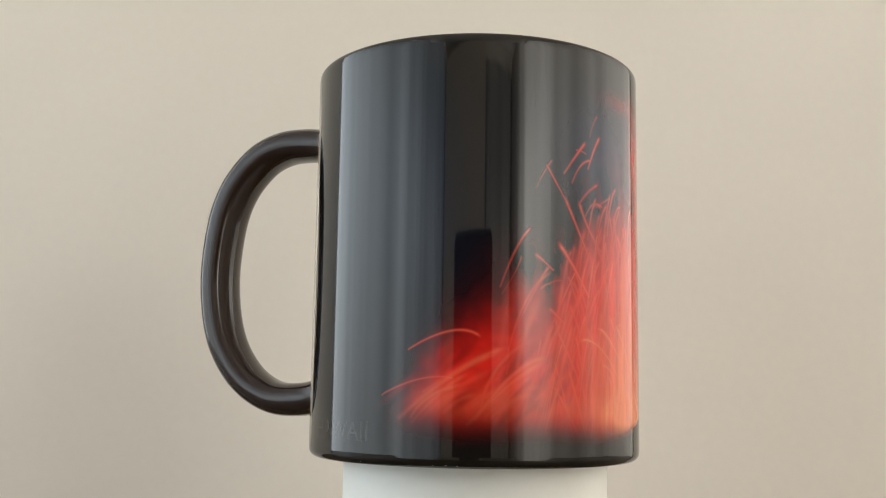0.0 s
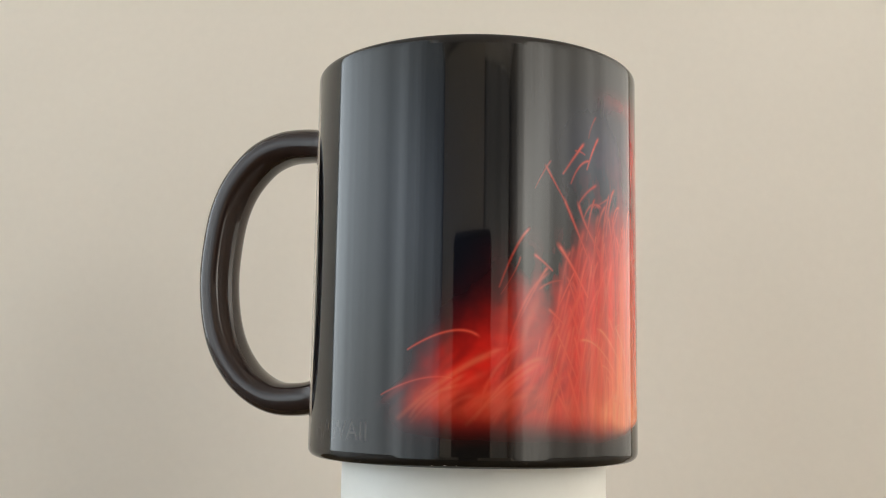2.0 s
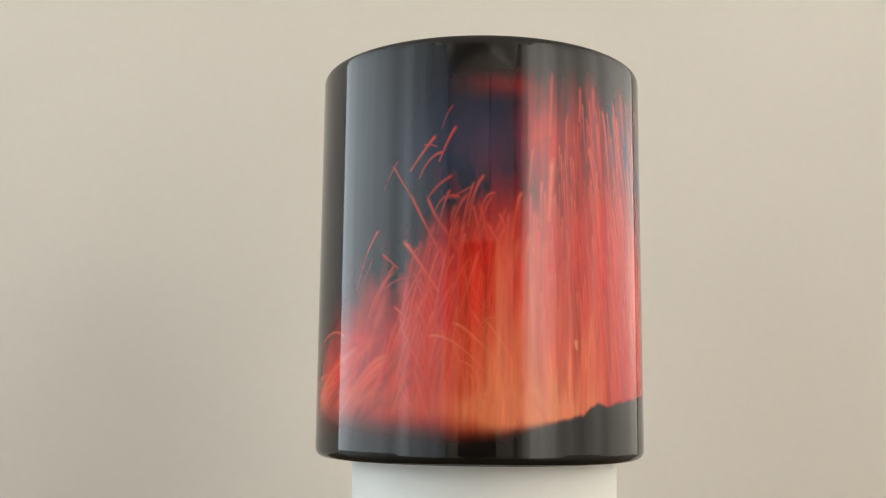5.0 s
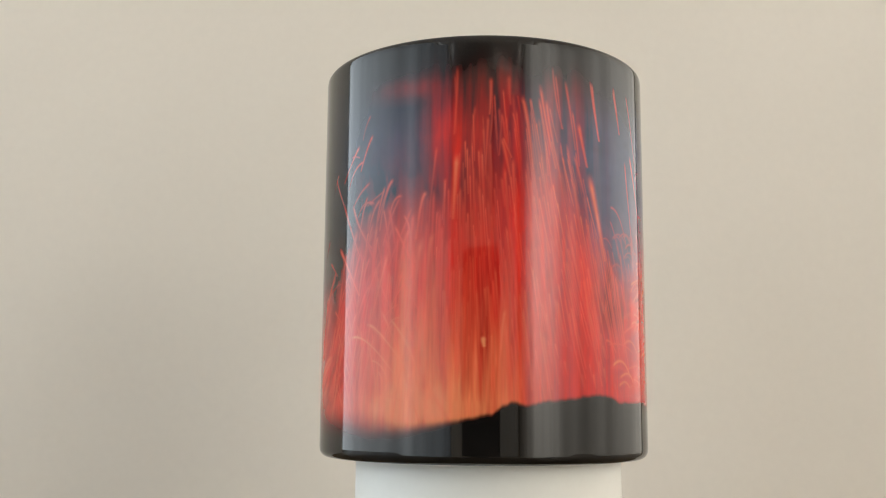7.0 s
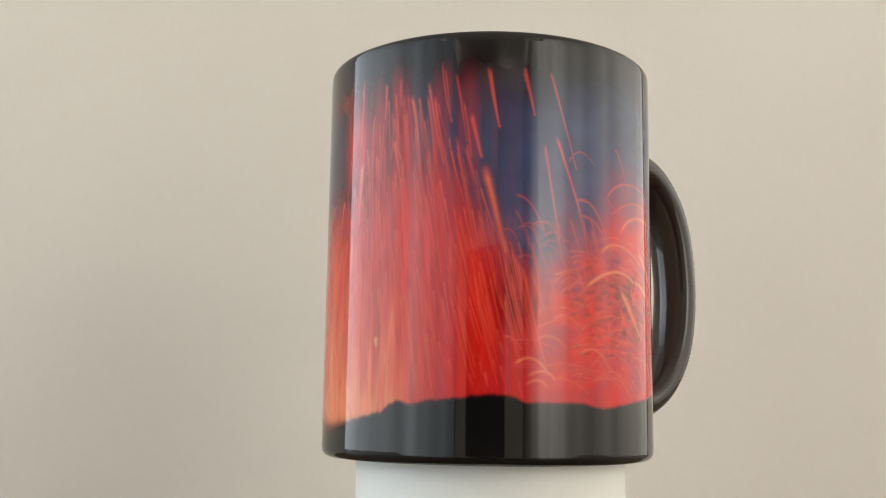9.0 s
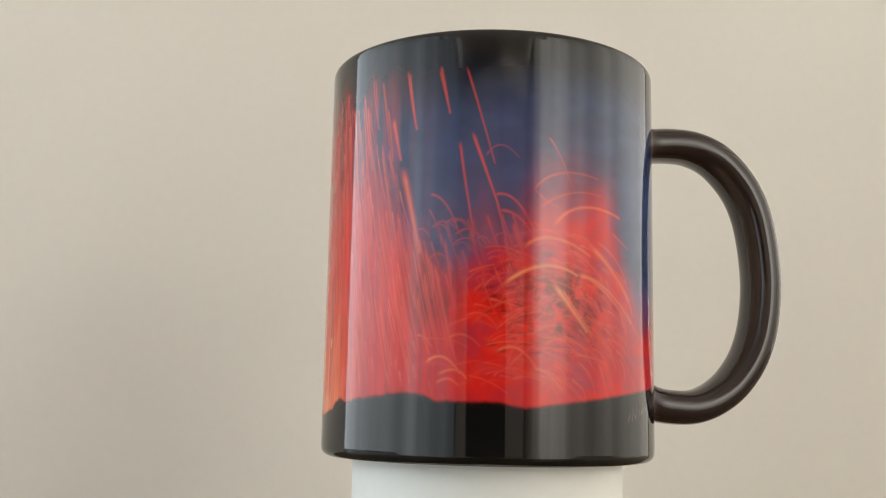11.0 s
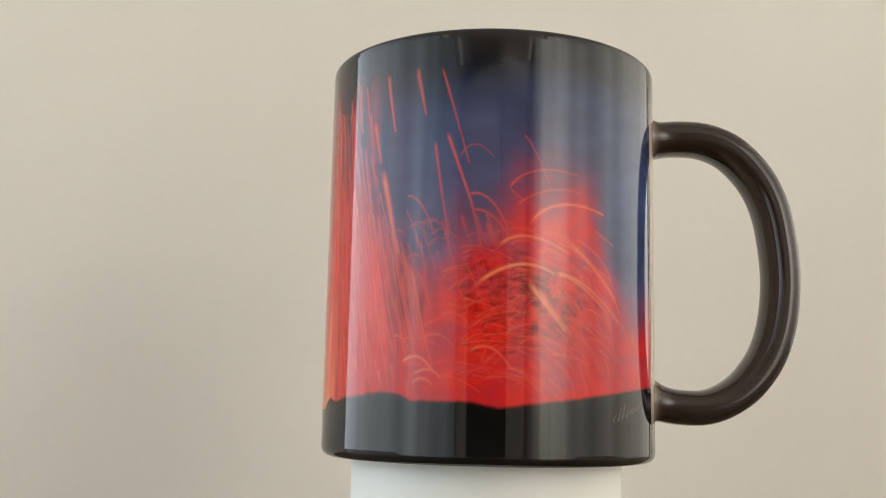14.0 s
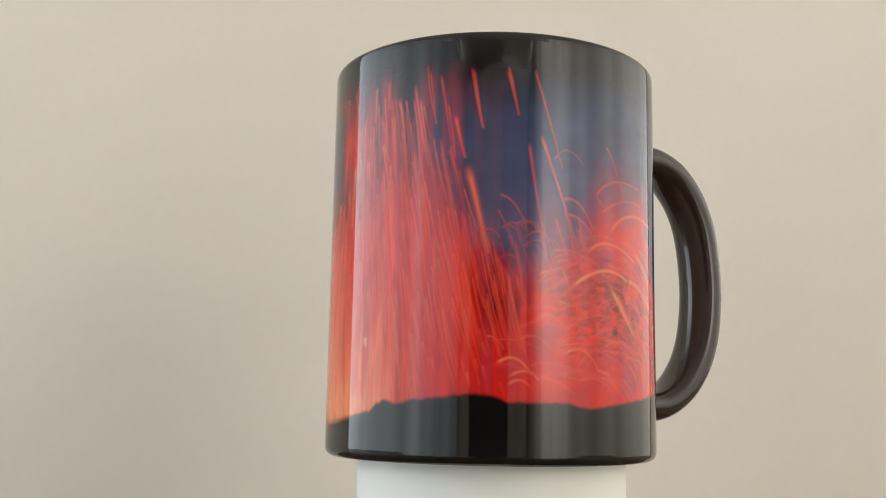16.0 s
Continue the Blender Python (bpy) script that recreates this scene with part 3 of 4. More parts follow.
BENT_FLAMES = [(-69.8, 63.5, -72.7, 59.7, -74.8, 52.2, 0.6, 0.75, 0.15, 0.5), (-66.5, 59.5, -69.8, 57.8, -71.4, 52.0, 0.55, 0.7, 0.15, 0.5), (-73.0, 62.0, -75.3, 56.8, -76.8, 50.8, 0.5, 0.7, 0.1, 0.5),
    (-80.5, 60.3, -82.6, 56.5, -84.3, 50.6, 0.5, 0.65, 0.1, 0.5), (-77.4, 58.5, -81.3, 58.5, -83.5, 54.0, 0.45, 0.6, 0.1, 0.4), (-63.3, 52.0, -65.8, 47.2, -66.9, 39.7, 0.7, 0.6, 0.3, 0.5),
    (-59.0, 49.6, -60.7, 43.3, -61.4, 34.6, 0.9, 0.6, 0.6, 0.5), (-55.5, 50.8, -56.8, 45.8, -57.5, 37.0, 0.9, 0.6, 0.6, 0.5)]
EMBERS = [(-39.7, 27.2, -39.7, 26.6, -39.5, 25.7, 0.85, 1, 1.6, 0.1), (-33.0, 33.8, -34.2, 27.3, -35.4, 16.3, 0.6, 0.6, 1, 0.4), (-37.2, 28.5, -37.3, 23.6, -37.1, 16.3, 0.5, 0.5, 1, 0.4),
    (-28.0, 34.2, -26.2, 26.2, -24.9, 16.4, 0.6, 0.5, 0.9, 0.4), (-75.0, 20.5, -73.0, 17.4, -74.1, 13.1, 0.6, 0.5, 1, 0.3), (-79.8, 30.5, -74.3, 28.1, -58.8, 17.4, 0.55, 0.5, 0.9, 0.3)]
UPRIGHT_SPARKS = [(-2.0, 86.9, -0.7, 80.4, 1.0, 73.6, 0.5, 0.95, 0.1, 0.2), (8.7, 86.7, 10.3, 81.9, 12.1, 76.7, 0.5, 0.85, 0.1, 0.25), (-7.8, 76.3, -6.3, 71.7, -4.7, 67.0, 0.6, 0.95, 0.15, 0.3), (-16.2, 87.3, -15.2, 81.7, -14.2, 75.0, 0.4, 0.65, 0.05, 0.4), (-12.6, 86.1, -10.7, 78.2, -9.1, 70.5, 0.5, 0.75, 0.05, 0.4),
    (-27.5, 81.3, -25.7, 75.8, -24.3, 65.7, 0.75, 0.95, 0.25, 0.4), (-21.8, 81.4, -20.2, 72.8, -19.1, 63.9, 0.55, 0.75, 0.1, 0.4), (-19.5, 81.0, -17.8, 73.3, -14.7, 63.7, 0.55, 0.8, 0.1, 0.4),
    (-30.5, 77.9, -29.4, 73.9, -28.6, 69.6, 0.45, 0.75, 0.1, 0.3)]
MORE_UPRIGHT_SPARKS = [(-33.6, 71.9, -32.4, 69.8, -31.0, 67.5, 0.6, 0.8, 0.3, 0.3), (-30.6, 67.2, -30.2, 61.2, -29.6, 53.9, 0.7, 0.75, 0.2, 0.5), (-34.0, 77.5, -34.3, 73.3, -34.8, 68.0, 0.45, 0.6, 0.05, 0.4),
    (-37.6, 85.4, -37.0, 78.2, -37.9, 70.7, 0.5, 0.6, 0.05, 0.5), (-48.7, 87.0, -48.3, 79.7, -48.5, 73.3, 0.5, 0.6, 0.05, 0.4), (-48.2, 67.6, -48.8, 62.1, -49.9, 54.1, 0.8, 0.8, 0.3, 0.5),
    (-31.7, 86.3, -31.6, 82.9, -31.2, 79.8, 0.7, 0.6, 0, 0.4), (-9.5, 68.9, -7.3, 64.1, -4.8, 57.7, 0.6, 0.6, 0.1, 0.5), (-3.5, 64.5, -1.0, 57.5, 2.9, 45.8, 1.05, 1, 0.4, 0.35)]
FRINGE = [(2.5, 49.0, 4.8, 43.1, 7.1, 35.5, 0.4, 0.7, 0.15, 0.4), (0.4, 51.5, 2.5, 44.1, 5.0, 36.7, 0.45, 0.7, 0.15, 0.4), (4.6, 46.6, 6.7, 41.7, 8.1, 33.7, 0.35, 0.6, 0.1, 0.4),
    (-1.9, 46.5, 0.5, 39.1, 2.6, 33.6, 0.5, 0.6, 0.2, 0.5), (-5.4, 51.5, -2.9, 44.0, -0.8, 36.7, 0.5, 0.55, 0.1, 0.5), (5.9, 55.1, 8.4, 51.6, 10.2, 46.7, 0.35, 0.4, 0, 0.4), (2.8, 27.5, 5.4, 27.0, 7.8, 24.9, 0.4, 0.6, 0.5, 0.4)]
LONG_SPARKS = [(-2.6, 87.3, -1.2, 81.0, 0.8, 73.7, 0.42, 0.85, 0.05, 0.25), (8.9, 87.5, 10.3, 82.9, 12.0, 76.7, 0.5, 0.9, 0.05, 0.25), (17.2, 87.0, 21.1, 77.9, 26.2, 65.2, 0.42, 0.75, 0.05, 0.3),
    (19.4, 71.9, 23.0, 64.7, 27.1, 56.5, 0.55, 0.9, 0.1, 0.15), (27.0, 56.8, 28.7, 51.9, 30.7, 46.2, 0.5, 0.6, 0.05, 0.4), (15.4, 70.0, 17.2, 61.5, 20.2, 49.0, 0.5, 0.8, 0.1, 0.35),
    (23.5, 66.8, 28.0, 69.3, 33.5, 66.7, 0.35, 0.4, 0, 0.3), (43.1, 71.5, 46.6, 68.0, 51.6, 60.1, 0.38, 0.6, 0.05, 0.6)]
HIGH_ARCHES = [(38.6, 59.6, 46.7, 63.7, 60.8, 63.5, 0.45, 0.75, 0.1, 0.4), (38.9, 59.7, 42.4, 57.4, 47.3, 56.0, 0.35, 0.5, 0, 0.5), (40.8, 55.9, 50.6, 59.5, 62.0, 59.6, 0.45, 0.7, 0.15, 0.4),
    (45.0, 51.8, 54.5, 56.5, 70.5, 55.5, 0.55, 0.95, 0.45, 0.2), (6.3, 58.4, 10.9, 56.5, 15.1, 50.7, 0.42, 0.6, 0.05, 0.3), (26.3, 58.1, 32.4, 57.2, 38.2, 50.9, 0.5, 0.7, 0.1, 0.3),
    (27.8, 54.8, 33.9, 53.2, 38.9, 48.2, 0.5, 0.65, 0.1, 0.35), (35.2, 46.5, 44.0, 49.2, 57.5, 45.9, 0.65, 0.9, 0.55, 0.25), (67.4, 51.6, 71.4, 50.1, 75.1, 48.8, 0.42, 0.6, 0.1, 0.3)]
WIDE_ARCHES = [(27.8, 37.7, 40.4, 42.8, 52.7, 41.3, 0.75, 0.95, 0.85, 0.1), (52.4, 41.4, 63.4, 39.2, 77.0, 31.9, 0.65, 0.9, 0.7, 0.35), (53.7, 40.9, 60.4, 39.7, 72.3, 33.5, 0.6, 0.85, 0.7, 0.3),
    (44.4, 39.6, 49.8, 34.9, 56.4, 29.3, 1.1, 1, 0.95, 0.35), (47.3, 38.4, 52.2, 33.8, 58.5, 28.6, 0.6, 0.8, 0.8, 0.4), (56.7, 48.6, 65.9, 43.8, 75.7, 36.8, 0.95, 0.95, 0.5, 0.3),
    (60.3, 49.2, 68.2, 46.1, 74.3, 41.0, 0.5, 0.7, 0.3, 0.4), (74.4, 37.3, 76.5, 35.8, 77.9, 33.7, 0.5, 0.8, 0.3, 0.2), (73.6, 34.4, 77.4, 32.1, 81.1, 29.6, 0.4, 0.6, 0.2, 0.4)]
LOW_ARCS = [(5.8, 21.6, 11.2, 22.9, 16.4, 19.6, 0.55, 0.85, 0.8, 0.3), (9.7, 19.1, 14.8, 20.2, 18.5, 18.4, 0.5, 0.75, 0.7, 0.3), (9.3, 17.3, 12.8, 18.3, 15.8, 17.1, 0.5, 0.7, 0.8, 0.3),
    (26.8, 23.9, 33.1, 25.1, 39.0, 21.3, 0.6, 0.7, 0.7, 0.35), (26.1, 42.6, 29.4, 37.4, 32.6, 31.3, 0.5, 0.6, 0.2, 0.4), (11.1, 48.1, 12.5, 42.7, 13.9, 36.1, 0.6, 0.5, 0.1, 0.4),
    (18.2, 31.6, 23.0, 32.2, 27.7, 29.1, 0.5, 0.5, 0.5, 0.4), (12.3, 26.7, 17.4, 27.7, 22.4, 25.2, 0.45, 0.5, 0.5, 0.4), (38.4, 20.8, 43.1, 19.7, 47.8, 16.3, 0.5, 0.6, 0.6, 0.4)]
VEIL_ARCS = [(38.8, 34.0, 46.3, 36.5, 58.4, 32.5, 0.5, 0.6, 0.3, 0.4), (38.1, 29.8, 46.4, 32.7, 60.3, 27.7, 0.5, 0.6, 0.3, 0.4), (36.2, 36.4, 42.9, 38.9, 49.7, 37.6, 0.4, 0.55, 0.2, 0.4),
    (17.9, 39.0, 22.6, 41.7, 28.2, 41.1, 0.5, 0.5, 0.15, 0.4), (13.4, 46.7, 17.8, 48.6, 23.8, 46.4, 0.35, 0.35, 0, 0.4), (23.8, 44.9, 30.0, 45.8, 36.4, 42.5, 0.4, 0.5, 0.1, 0.4),
    (50.4, 46.4, 58.2, 43.6, 67.5, 37.2, 0.5, 0.6, 0.25, 0.4), (41.6, 25.6, 49.9, 27.0, 62.5, 22.5, 0.5, 0.55, 0.35, 0.4), (60.3, 28.4, 67.7, 26.2, 75.8, 20.4, 0.5, 0.4, 0.1, 0.5)]
for group in (FLANK_SPARKS, CROSSING_SPARKS, NEAR_FLANK_SPARKS, YELLOW_ARCS, FALLING_TONGUES, NEAR_TONGUES, EDGE_ARCS, TALL_STREAKS, FOUNTAIN_TOP, BENT_FLAMES, EMBERS,
              UPRIGHT_SPARKS, MORE_UPRIGHT_SPARKS, FRINGE, LONG_SPARKS, HIGH_ARCHES, WIDE_ARCHES, LOW_ARCS, VEIL_ARCS):
    for s in group:
        stroke(s[0:2], s[2:4], s[4:6], s[6] * (0.78 if s[8] > 0.3 else 0.62), s[7] * (1.0 if s[8] > 0.3 else 0.85), *s[8:])

# the fountain: long upright strokes, leaning outwards from its foot
for _ in range(330):
    u = rng.normal(-36, 19)
    top = min(float(ramp(u, [(-110, 30), (-80, 48), (-60, 56), (-48, 66), (-30, 80), (-14, 72), (-2, 58), (6, 42)])) * rng.uniform(0.30, 1.04), 87)
    length = min(rng.uniform(5, 22), max(top - (14 if u < -22 else 26), 3))
    lean = (u + 48) * 0.016 * rng.uniform(0.6, 1.3)
    stroke((u, top), (u + lean * length * 0.28, top - length * 0.5), (u + lean * length * 0.62, top - length), rng.uniform(0.2, 0.5), rng.uniform(0.12, 0.55), rng.uniform(0.0, 0.3) + 0.35 * (top < 40), 0.55)
for _ in range(170):
    u, top, length = rng.uniform(-84, -20), rng.uniform(18, 46), rng.uniform(6, 20)
    lean = (u + 50) * 0.014
    stroke((u, top), (u + lean * length * 0.3, top - length * 0.5), (u + lean * length * 0.6, top - length), rng.uniform(0.2, 0.45), rng.uniform(0.12, 0.45), rng.uniform(0.5, 1.0), 0.4)
# the fountain's open side: thin strokes that lean out and end in the smoke
for _ in range(70):
    u, top, length = rng.uniform(-14, 10), rng.uniform(34, 58), rng.uniform(7, 20)
    top = min(top, 56 - 1.1 * max(u + 4, 0))
    stroke((u, top), (u + length * 0.14, top - length * 0.5), (u + length * 0.33, top - length), rng.uniform(0.18, 0.4), rng.uniform(0.25, 0.7), rng.uniform(0, 0.3), 0.5)
# fine bright threads over the fountain and the burst
for _ in range(150):
    u, length = rng.uniform(-56, -4), rng.uniform(4, 15)
    top = float(ramp(u, [(-56, 58), (-44, 76), (-28, 84), (-14, 78), (-4, 58)])) * rng.uniform(0.5, 1.03)
    length = min(length, max(top - 26, 3))
    lean = (u + 48) * 0.016 * rng.uniform(0.7, 1.2)
    stroke((u, top), (u + lean * length * 0.28, top - length * 0.5), (u + lean * length * 0.62, top - length), rng.uniform(0.15, 0.24), rng.uniform(0.3, 0.75), rng.uniform(0.1, 0.4), 0.5)
for _ in range(90):
    u, z, half = rng.uniform(34, 76), rng.uniform(24, 50), rng.uniform(1.2, 4.0)
    z = min(z, 52 - abs(u - 50) * 0.5)
    slope = float(np.interp(u, [34, 48, 60, 76], [6, -18, -40, -54])) + rng.normal(0, 12)
    ca, sa = math.cos(radians(slope)), math.sin(radians(slope))
    stroke((u - half * ca / MM, z - half * sa), (u - 0.14 * half * sa / MM, z + 0.14 * half * ca), (u + half * ca / MM, z + half * sa), rng.uniform(0.15, 0.26), rng.uniform(0.3, 0.7), rng.uniform(0.1, 0.6), 0.5)
# stray sparks in the smoke between the fountain and the second vent
for _ in range(60):
    u, z, length = rng.uniform(0, 36), rng.uniform(38, 56), rng.uniform(3, 10)
    z = min(z, 50 + 0.15 * u)
    if rng.random() < 0.6:
        stroke((u, z), (u + length * 0.2, z - length * 0.45), (u + length * 0.5, z - length), rng.uniform(0.18, 0.34), rng.uniform(0.15, 0.5), 0.05, 0.5)
    else:
        stroke((u, z), (u + length * 0.5, z + length * 0.12), (u + length, z - length * 0.25), rng.uniform(0.18, 0.34), rng.uniform(0.15, 0.45), 0.1, 0.5)
# thrown sparks on the far flank of the fountain, crossing one another
for _ in range(150):
    u = rng.uniform(-99, -62)
    top = float(np.interp(u, [-99, -90, -84, -70, -56], [37, 48, 55, 57, 54])) * rng.uniform(0.45, 1.03)
    length, lean = rng.uniform(7, 24), rng.choice([-0.75, -0.4, 0.2, 0.3, 0.45, 0.6]) * rng.uniform(0.4, 1.15)
    hook = rng.uniform(0.2, 1.5) * math.copysign(1, lean)
    stroke((u, top), (u - lean * length * 0.42 - hook, top - length * 0.42), (u - lean * length * 1.15, top - length), rng.uniform(0.25, 0.55), rng.uniform(0.2, 0.68), rng.uniform(0.0, 0.3) + 0.35 * (top < 34), 0.6)
for _ in range(14):
    u, z = rng.uniform(-142, -98), rng.uniform(9.5, 15)
    run = rng.uniform(9, 18)
    stroke((u + run, z + run * rng.uniform(0.32, 0.5)), (u + run * 0.48, z + run * rng.uniform(0.24, 0.3)), (u, z), rng.uniform(0.6, 1.4), rng.uniform(0.15, 0.4), rng.uniform(0.5, 1.0), 0.35)
# bursting sparks: short strokes that fan out from the second vent, bow over and droop on its far side
for k in range(300):
    u, z = rng.normal(46, 17), rng.normal(31, 10)
    top = float(np.interp(u, [0, 12, 24, 40, 58, 70, 80], [26, 34, 44, 52, 48, 40, 26]))
    if z < 15 or z > top:
        continue
    slope = float(np.interp(u, [6, 20, 34, 48, 60, 72, 84], [-20, 8, 12, -14, -36, -50, -58])) + rng.normal(0, 17) - (12 if z < 24 else 0)
    half, bow = rng.uniform(1.6, 6.0), rng.uniform(0.02, 0.2)
    ca, sa = math.cos(radians(slope)), math.sin(radians(slope))
    broad = rng.random() < 0.35
    sag = bow * half * 2
    stroke((u - half * ca / MM, z - half * sa), (u + sag * -sa / MM, z + sag * ca), (u + half * ca / MM, z + half * sa),
           rng.uniform(0.5, 1.0) if broad else rng.uniform(0.18, 0.38), rng.uniform(0.12, 0.34) if broad else rng.uniform(0.2, 0.6), rng.uniform(0.0, 0.55), rng.uniform(0.3, 0.7))
# dark gaps between the bursting sparks
for k in range(46):
    u, z = rng.normal(45, 10), rng.normal(33, 6)
    slope = float(np.interp(u, [20, 34, 48, 60, 72], [12, 4, -16, -36, -48])) + rng.normal(0, 10)
    half = rng.uniform(0.8, 2.2)
    ca, sa = math.cos(radians(slope)), math.sin(radians(slope))
    shade = 0.55 * np.exp(-((((gu - u) * MM) * ca + (gz - z) * sa) / half) ** 2 - (((gz - z) * ca - ((gu - u) * MM) * sa) / 0.42) ** 2)[..., None]
    ink = ink * (1 - shade) + np.array([0.10, 0.006, 0.008]) * shade
# dark slits between the tongues of the near flank
for k in range(26):
    u, z, half = rng.uniform(-146, -92), rng.uniform(10, 26), rng.uniform(2.5, 6)
    slope = rng.uniform(28, 58)
    ca, sa = math.cos(radians(slope)), math.sin(radians(slope))
    shade = 0.4 * np.exp(-((((gu - u) * MM) * ca + (gz - z) * sa) / half) ** 2 - (((gz - z) * ca - ((gu - u) * MM) * sa) / 0.8) ** 2)[..., None]
    ink = ink * (1 - shade) + np.array([0.24, 0.010, 0.009]) * shade
# broad soft tongues of fire on the near flank
for _ in range(44):
    u, z = rng.uniform(-116, -62), rng.uniform(10, 22)
    length, lean = rng.uniform(8, 22), rng.uniform(0.15, 0.75)
    stroke((u + lean * length * 1.1, z + length), (u + lean * length * 0.45, z + length * 0.5), (u, z), rng.uniform(0.5, 1.2), rng.uniform(0.1, 0.34), rng.uniform(0.2, 0.9), 0.2)

spark = np.clip(spark, 0, 1)[..., None]
hot = np.clip(hot, 0, 1)[..., None]
tip = np.array([0.90, 0.080, 0.048]) * (1 - hot) + np.array([0.88, 0.31, 0.13]) * hot
ink = ink * (1 - spark) + tip * spark

ink = ink * (0.86 + 0.28 * (cloud(1.3, 10.0, 3) * upright + 0.5 * (1 - upright)))[..., None]

# black ground with a ragged skyline; towards the far flank it melts into haze
hill = ramp(gu, [(-165, 11.2), (-131, 11.0), (-94, 9.8), (-76, 8.0), (-63, 7.9), (-52, 9.1), (-44, 10.2), (-37, 11.0), (-34, 12.9), (-31, 13.6), (-26, 13.1), (-21, 13.9), (-11, 14.5), (-4, 15.2), (1, 15.2),
                 (6, 14.6), (9, 13.6), (28, 13.6), (36, 12.3), (45, 13.2), (62, 14.7), (76, 16.0), (93, 17.3), (115, 18.3)])
rough_line = (cloud(1.4, 400, 3)[0:1] - 0.5) * 0.7 * soft((gu + 48) / 4) * (1 - 0.6 * soft((gu - 4) / 4))
melt = ramp(gu, [(-165, 1.5), (-80, 1.2), (-62, 0.5), (-45, 0.16), (115, 0.11)])
ground = soft((hill + rough_line - gz) / melt)[..., None]
ink = ink * (1 - ground) + np.array([0.0075, 0.0065, 0.006]) * ground

# the ink fades out at the upper and lower rims of the picture
rim = (soft((gz - 5) / 0.6) * soft((87.6 - gz) / 1.7))[..., None]
ink = ink * rim + np.array([0.010, 0.0085, 0.0075]) * (1 - rim)


# faint lettering low on the dark flank
font = bpy.data.curves.new("lettering", "FONT")
font.body = "HAWAII"
tmp = new("lettering", font)
dg = bpy.context.evaluated_depsgraph_get()
dg.update()
flat = bpy.data.meshes.new_from_object(tmp.evaluated_get(dg))
bpy.data.objects.remove(tmp)
flat.calc_loop_triangles()
co = np.array([v.co[:2] for v in flat.vertices])
co = (co - co.min(0)) / (co.max(0) - co.min(0)) * np.array([28.5, 4.2]) + np.array([-185.5, 5.2])
letter = np.zeros((NZ, NU))
for tri in flat.loop_triangles:
    a, b, c = (co[v] for v in tri.vertices)
    d = (b[0] - a[0]) * (c[1] - a[1]) - (b[1] - a[1]) * (c[0] - a[0])
    if abs(d) < 1e-9:
        continue
    w1 = ((gu - a[0]) * (c[1] - a[1]) - (gz - a[1]) * (c[0] - a[0])) / d
    w2 = ((b[0] - a[0]) * (gz - a[1]) - (b[1] - a[1]) * (gu - a[0])) / d
    letter[(w1 >= -0.02) & (w2 >= -0.02) & (w1 + w2 <= 1.02)] = 1.0
bpy.data.meshes.remove(flat)
letter = (letter * 0.55)[..., None]
ink = ink * (1 - letter) + np.array([0.080, 0.064, 0.058]) * letter

# a handwritten mark, kept as plain slanting bars
spark, hot = np.zeros((NZ, NU)), np.zeros((NZ, NU))
for u, z, h in [(75, 9.7, 2.0), (77.4, 10.0, 3.0), (79.4, 10.3, 3.6), (81.6, 10.8, 2.2), (83.6, 11.4, 1.5), (85.4, 11.8, 1.5), (87.2, 12.2, 1.4), (89.2, 12.6, 1.6)]:
    stroke((u, z), (u + 0.9, z + h * 0.5), (u + 1.6, z + h), 0.2, 0.75, 0, 0.2)
mark = spark[..., None]
ink = ink * (1 - mark) + np.array([0.20, 0.14, 0.12]) * mark

sleeve_r = R + 0.00003
su, sz = np.meshgrid(np.radians(gu[0]), gz[:, 0] * 0.001)
places = np.stack([sleeve_r * np.sin(su), -sleeve_r * np.cos(su), sz], -1).reshape(-1, 3)
index = np.arange(NU * NZ).reshape(NZ, NU)
faces = np.stack([index[:-1, :-1], index[:-1, 1:], index[1:, 1:], index[1:, :-1]], -1).reshape(-1, 4)
me = bpy.data.meshes.new("printed_picture")
me.from_pydata(places.tolist(), [], faces.tolist())
me.polygons.foreach_set("use_smooth", np.ones(len(me.polygons), dtype=bool))
layer = me.color_attributes.new("ink", "FLOAT_COLOR", "POINT")
layer.data.foreach_set("color", np.concatenate([ink.reshape(-1, 3), np.ones((NU * NZ, 1))], 1).astype(np.float32).ravel())
me.materials.append(MAT_PRINT)
sleeve = new("printed_picture", me)
sleeve.parent = mug
tagged(sleeve, "glossy print of red and orange lava sparks over a black ridge")

# small worn chips along the foot of the mug
for u, w in ((-134.5, 1.0), (-130.5, 2.2), (-127.0, 1.4), (-160.0, 0.7)):
    chip = bmesh.new()
    bmesh.ops.create_icosphere(chip, subdivisions=1, radius=1.0)
    c = around(u, 0.00075, R - 0.0007)
    turn_u = Matrix.Rotation(radians(u), 4, "Z")
    bmesh.ops.transform(chip, matrix=Matrix.Translation(c) @ turn_u @ Matrix.Diagonal((0.0003 * w, 0.0003, 0.0002, 1)), verts=chip.verts)
    part("chip", chip, MAT_CHIP, mug, "small pale chip in the glaze", smooth=True)


# a dark nick on the outer side of the handle
MAT_NICK = material("worn_dark_nick", (0.014, 0.009, 0.007), 0.7, grain=0.2, grain_scale=900)
nick = bmesh.new()
bmesh.ops.create_icosphere(nick, subdivisions=2, radius=1.0)
c = around(HANDLE_AT, 0.0664, 0.0762) + Vector((math.cos(radians(HANDLE_AT)), math.sin(radians(HANDLE_AT)), 0)) * 0.0042
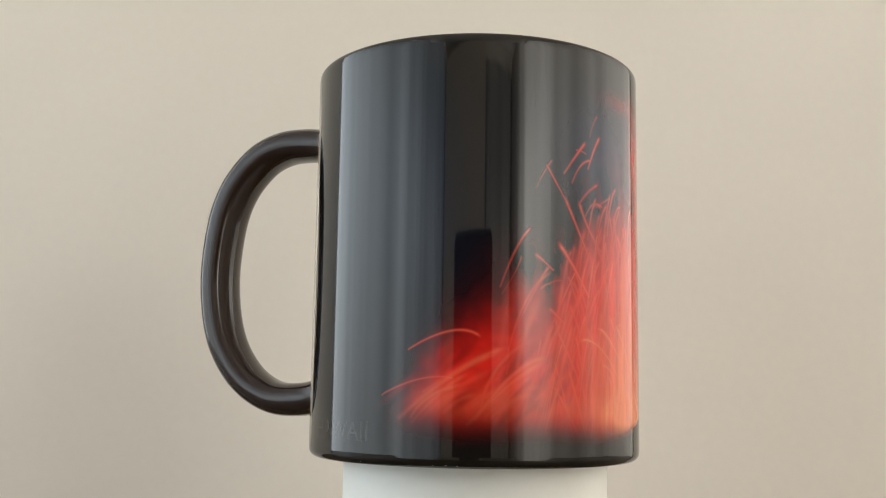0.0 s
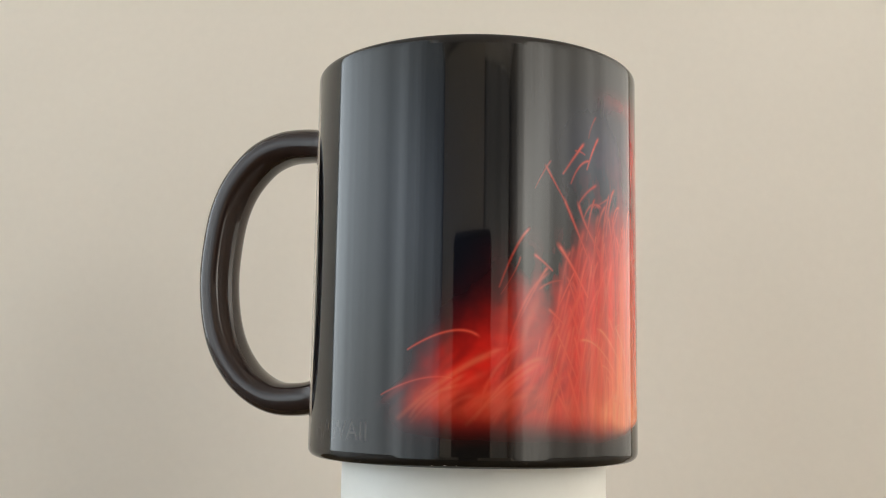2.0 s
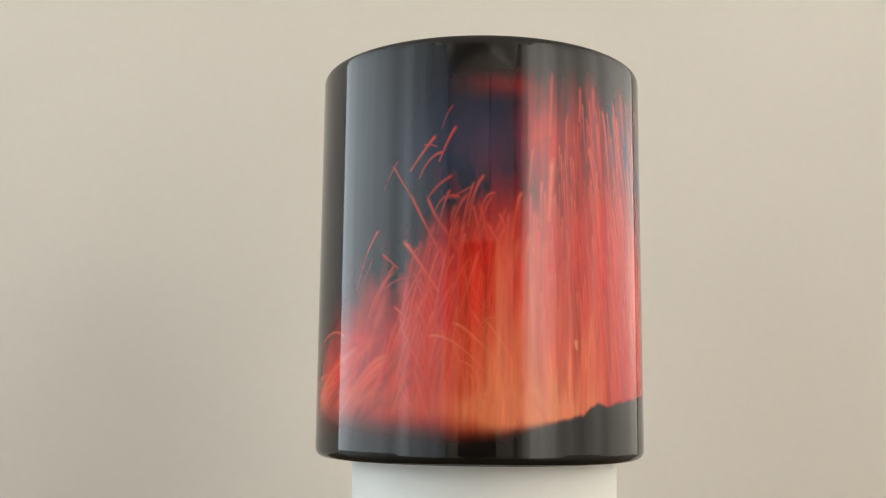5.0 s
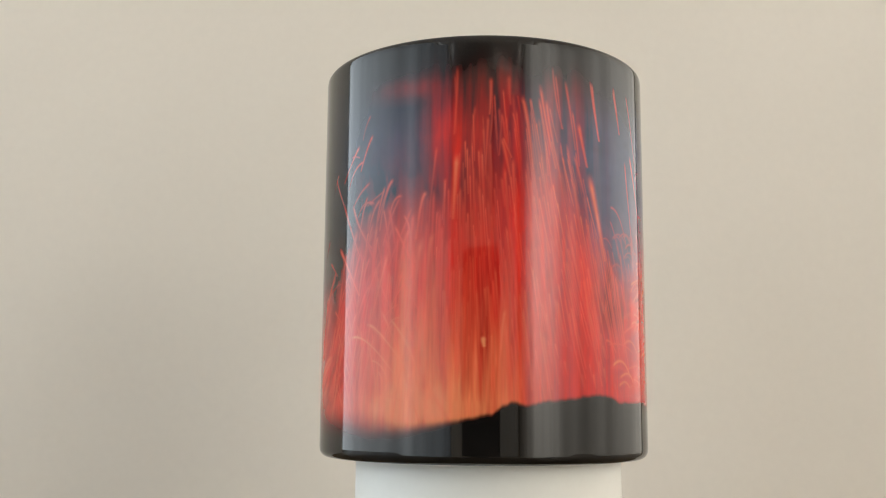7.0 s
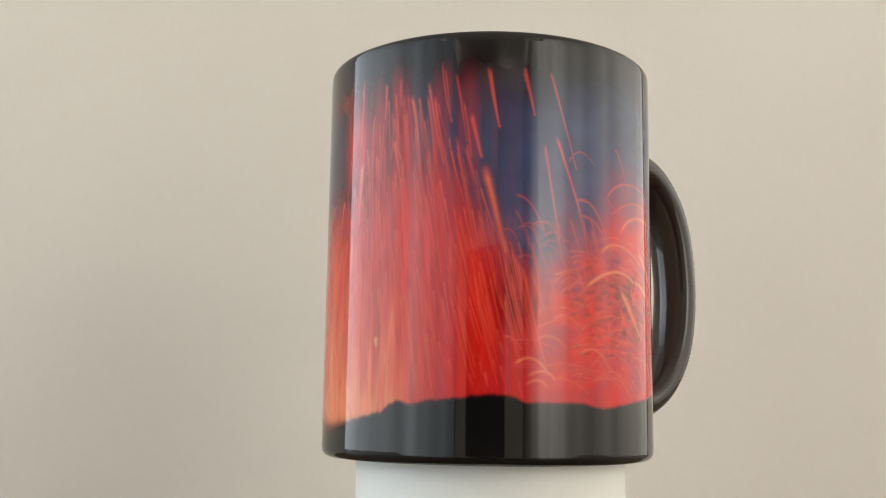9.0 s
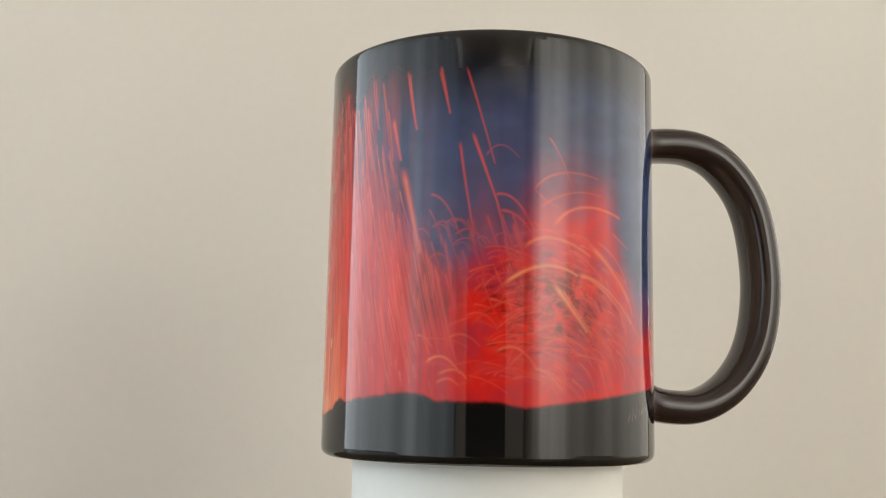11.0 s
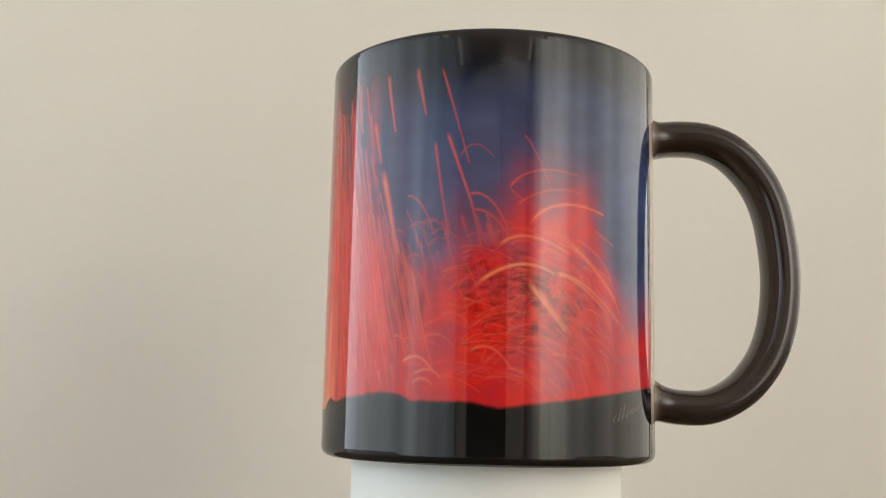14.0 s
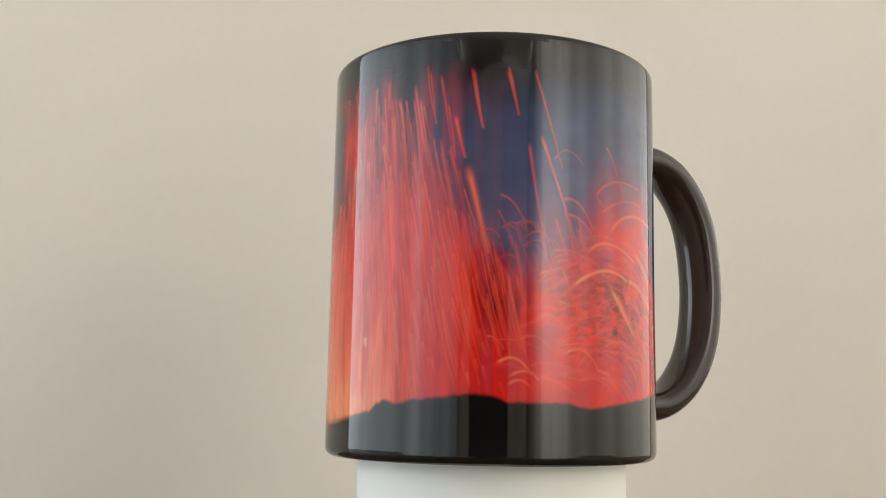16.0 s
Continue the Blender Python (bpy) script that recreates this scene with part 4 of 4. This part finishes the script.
bmesh.ops.transform(nick, matrix=Matrix.Translation(c) @ Matrix.Rotation(radians(HANDLE_AT), 4, "Z") @ Matrix.Diagonal((0.0006, 0.0006, 0.0009, 1)), verts=nick.verts)
part("nick", nick, MAT_NICK, handle, "small dark nick in the glaze", smooth=True)


# ---- turning of the mug and its stand ----
def motions():
    """Seconds, place (mm) and turn (degrees) of the mug and of the stand on the turning axis."""
    turn = [(0, 120.5), (0.5, 124.3), (1, 128.2), (1.5, 124.8), (2, 120.6), (2.5, 112.4), (3, 102.5), (3.5, 92.8), (4, 86.4), (4.2, 83.0), (5.2, 65.5), (6.3, 48.5), (6.5, 47.6), (7, 37.6), (7.5, 29.0), (8, 19.7), (8.5, 5.9), (9, -0.1), (9.2, -0.2), (10.2, -14.8), (11.3, -29.0), (11.5, -29.1), (12, -34.6), (12.5, -40.6), (13, -46.1), (13.5, -40.4), (14, -35.5), (14.5, -28.3), (15, -20.9), (15.5, -10.7), (16, -6.7)]
    tm = (0, 1, 2, 3, 4, 6.5, 7.5, 8.5, 11.5, 13, 14.5, 16)
    mx = (7.85, 7.5, 7.6, 8.2, 8.85, 10.0, 10.66, 11.15, 11.1, 10.8, 11.4, 11.9)
    my = (0.0, 0.2, 0.5, 0.75, 1.2, 1.9, 1.2, -0.8, -2.5, -2.95, -2.7, -0.8)
    sx = (8.37, 7.8, 8.0, 9.07, 10.2, 11.35, 11.85, 12.2, 11.0, 10.2, 11.3, 12.3)
    sy = (3.3, 3.3, 3.0, 3.3, 3.8, 2.3, 1.2, -1.3, -2.9, -2.9, -2.2, -0.9)
    lean = (0.56, 0.62, 0.58, 0.45, 0.36, 0.05, 0.08, 0.35, 0.95, 1.08, 0.82, 0.70)      # degrees: the turntable runs a little out of true
    nod = (0.9, 0.95, 0.9, 0.8, 0.5, 0.1, 0.0, 0.0, 0.0, 0.1, 0.0, 0.0)
    rows_mug, rows_stand = [], []
    for t, a in turn:
        at = lambda v: float(np.interp(t, tm, v)) * 0.001
        tip_over = pose(0, 0, 0, at(nod) * 1000, at(lean) * 1000) @ pose(0, 0, 0, 0, 0, a)
        rows_mug.append((t, Matrix.Translation((at(mx), at(my), SH)) @ tip_over))
        rows_stand.append((t, Matrix.Translation((at(sx), at(sy), SH)) @ tip_over @ Matrix.Translation((0, 0, -SH))))
    walk(mug, rows_mug)
    walk(stand, rows_stand)


motions()
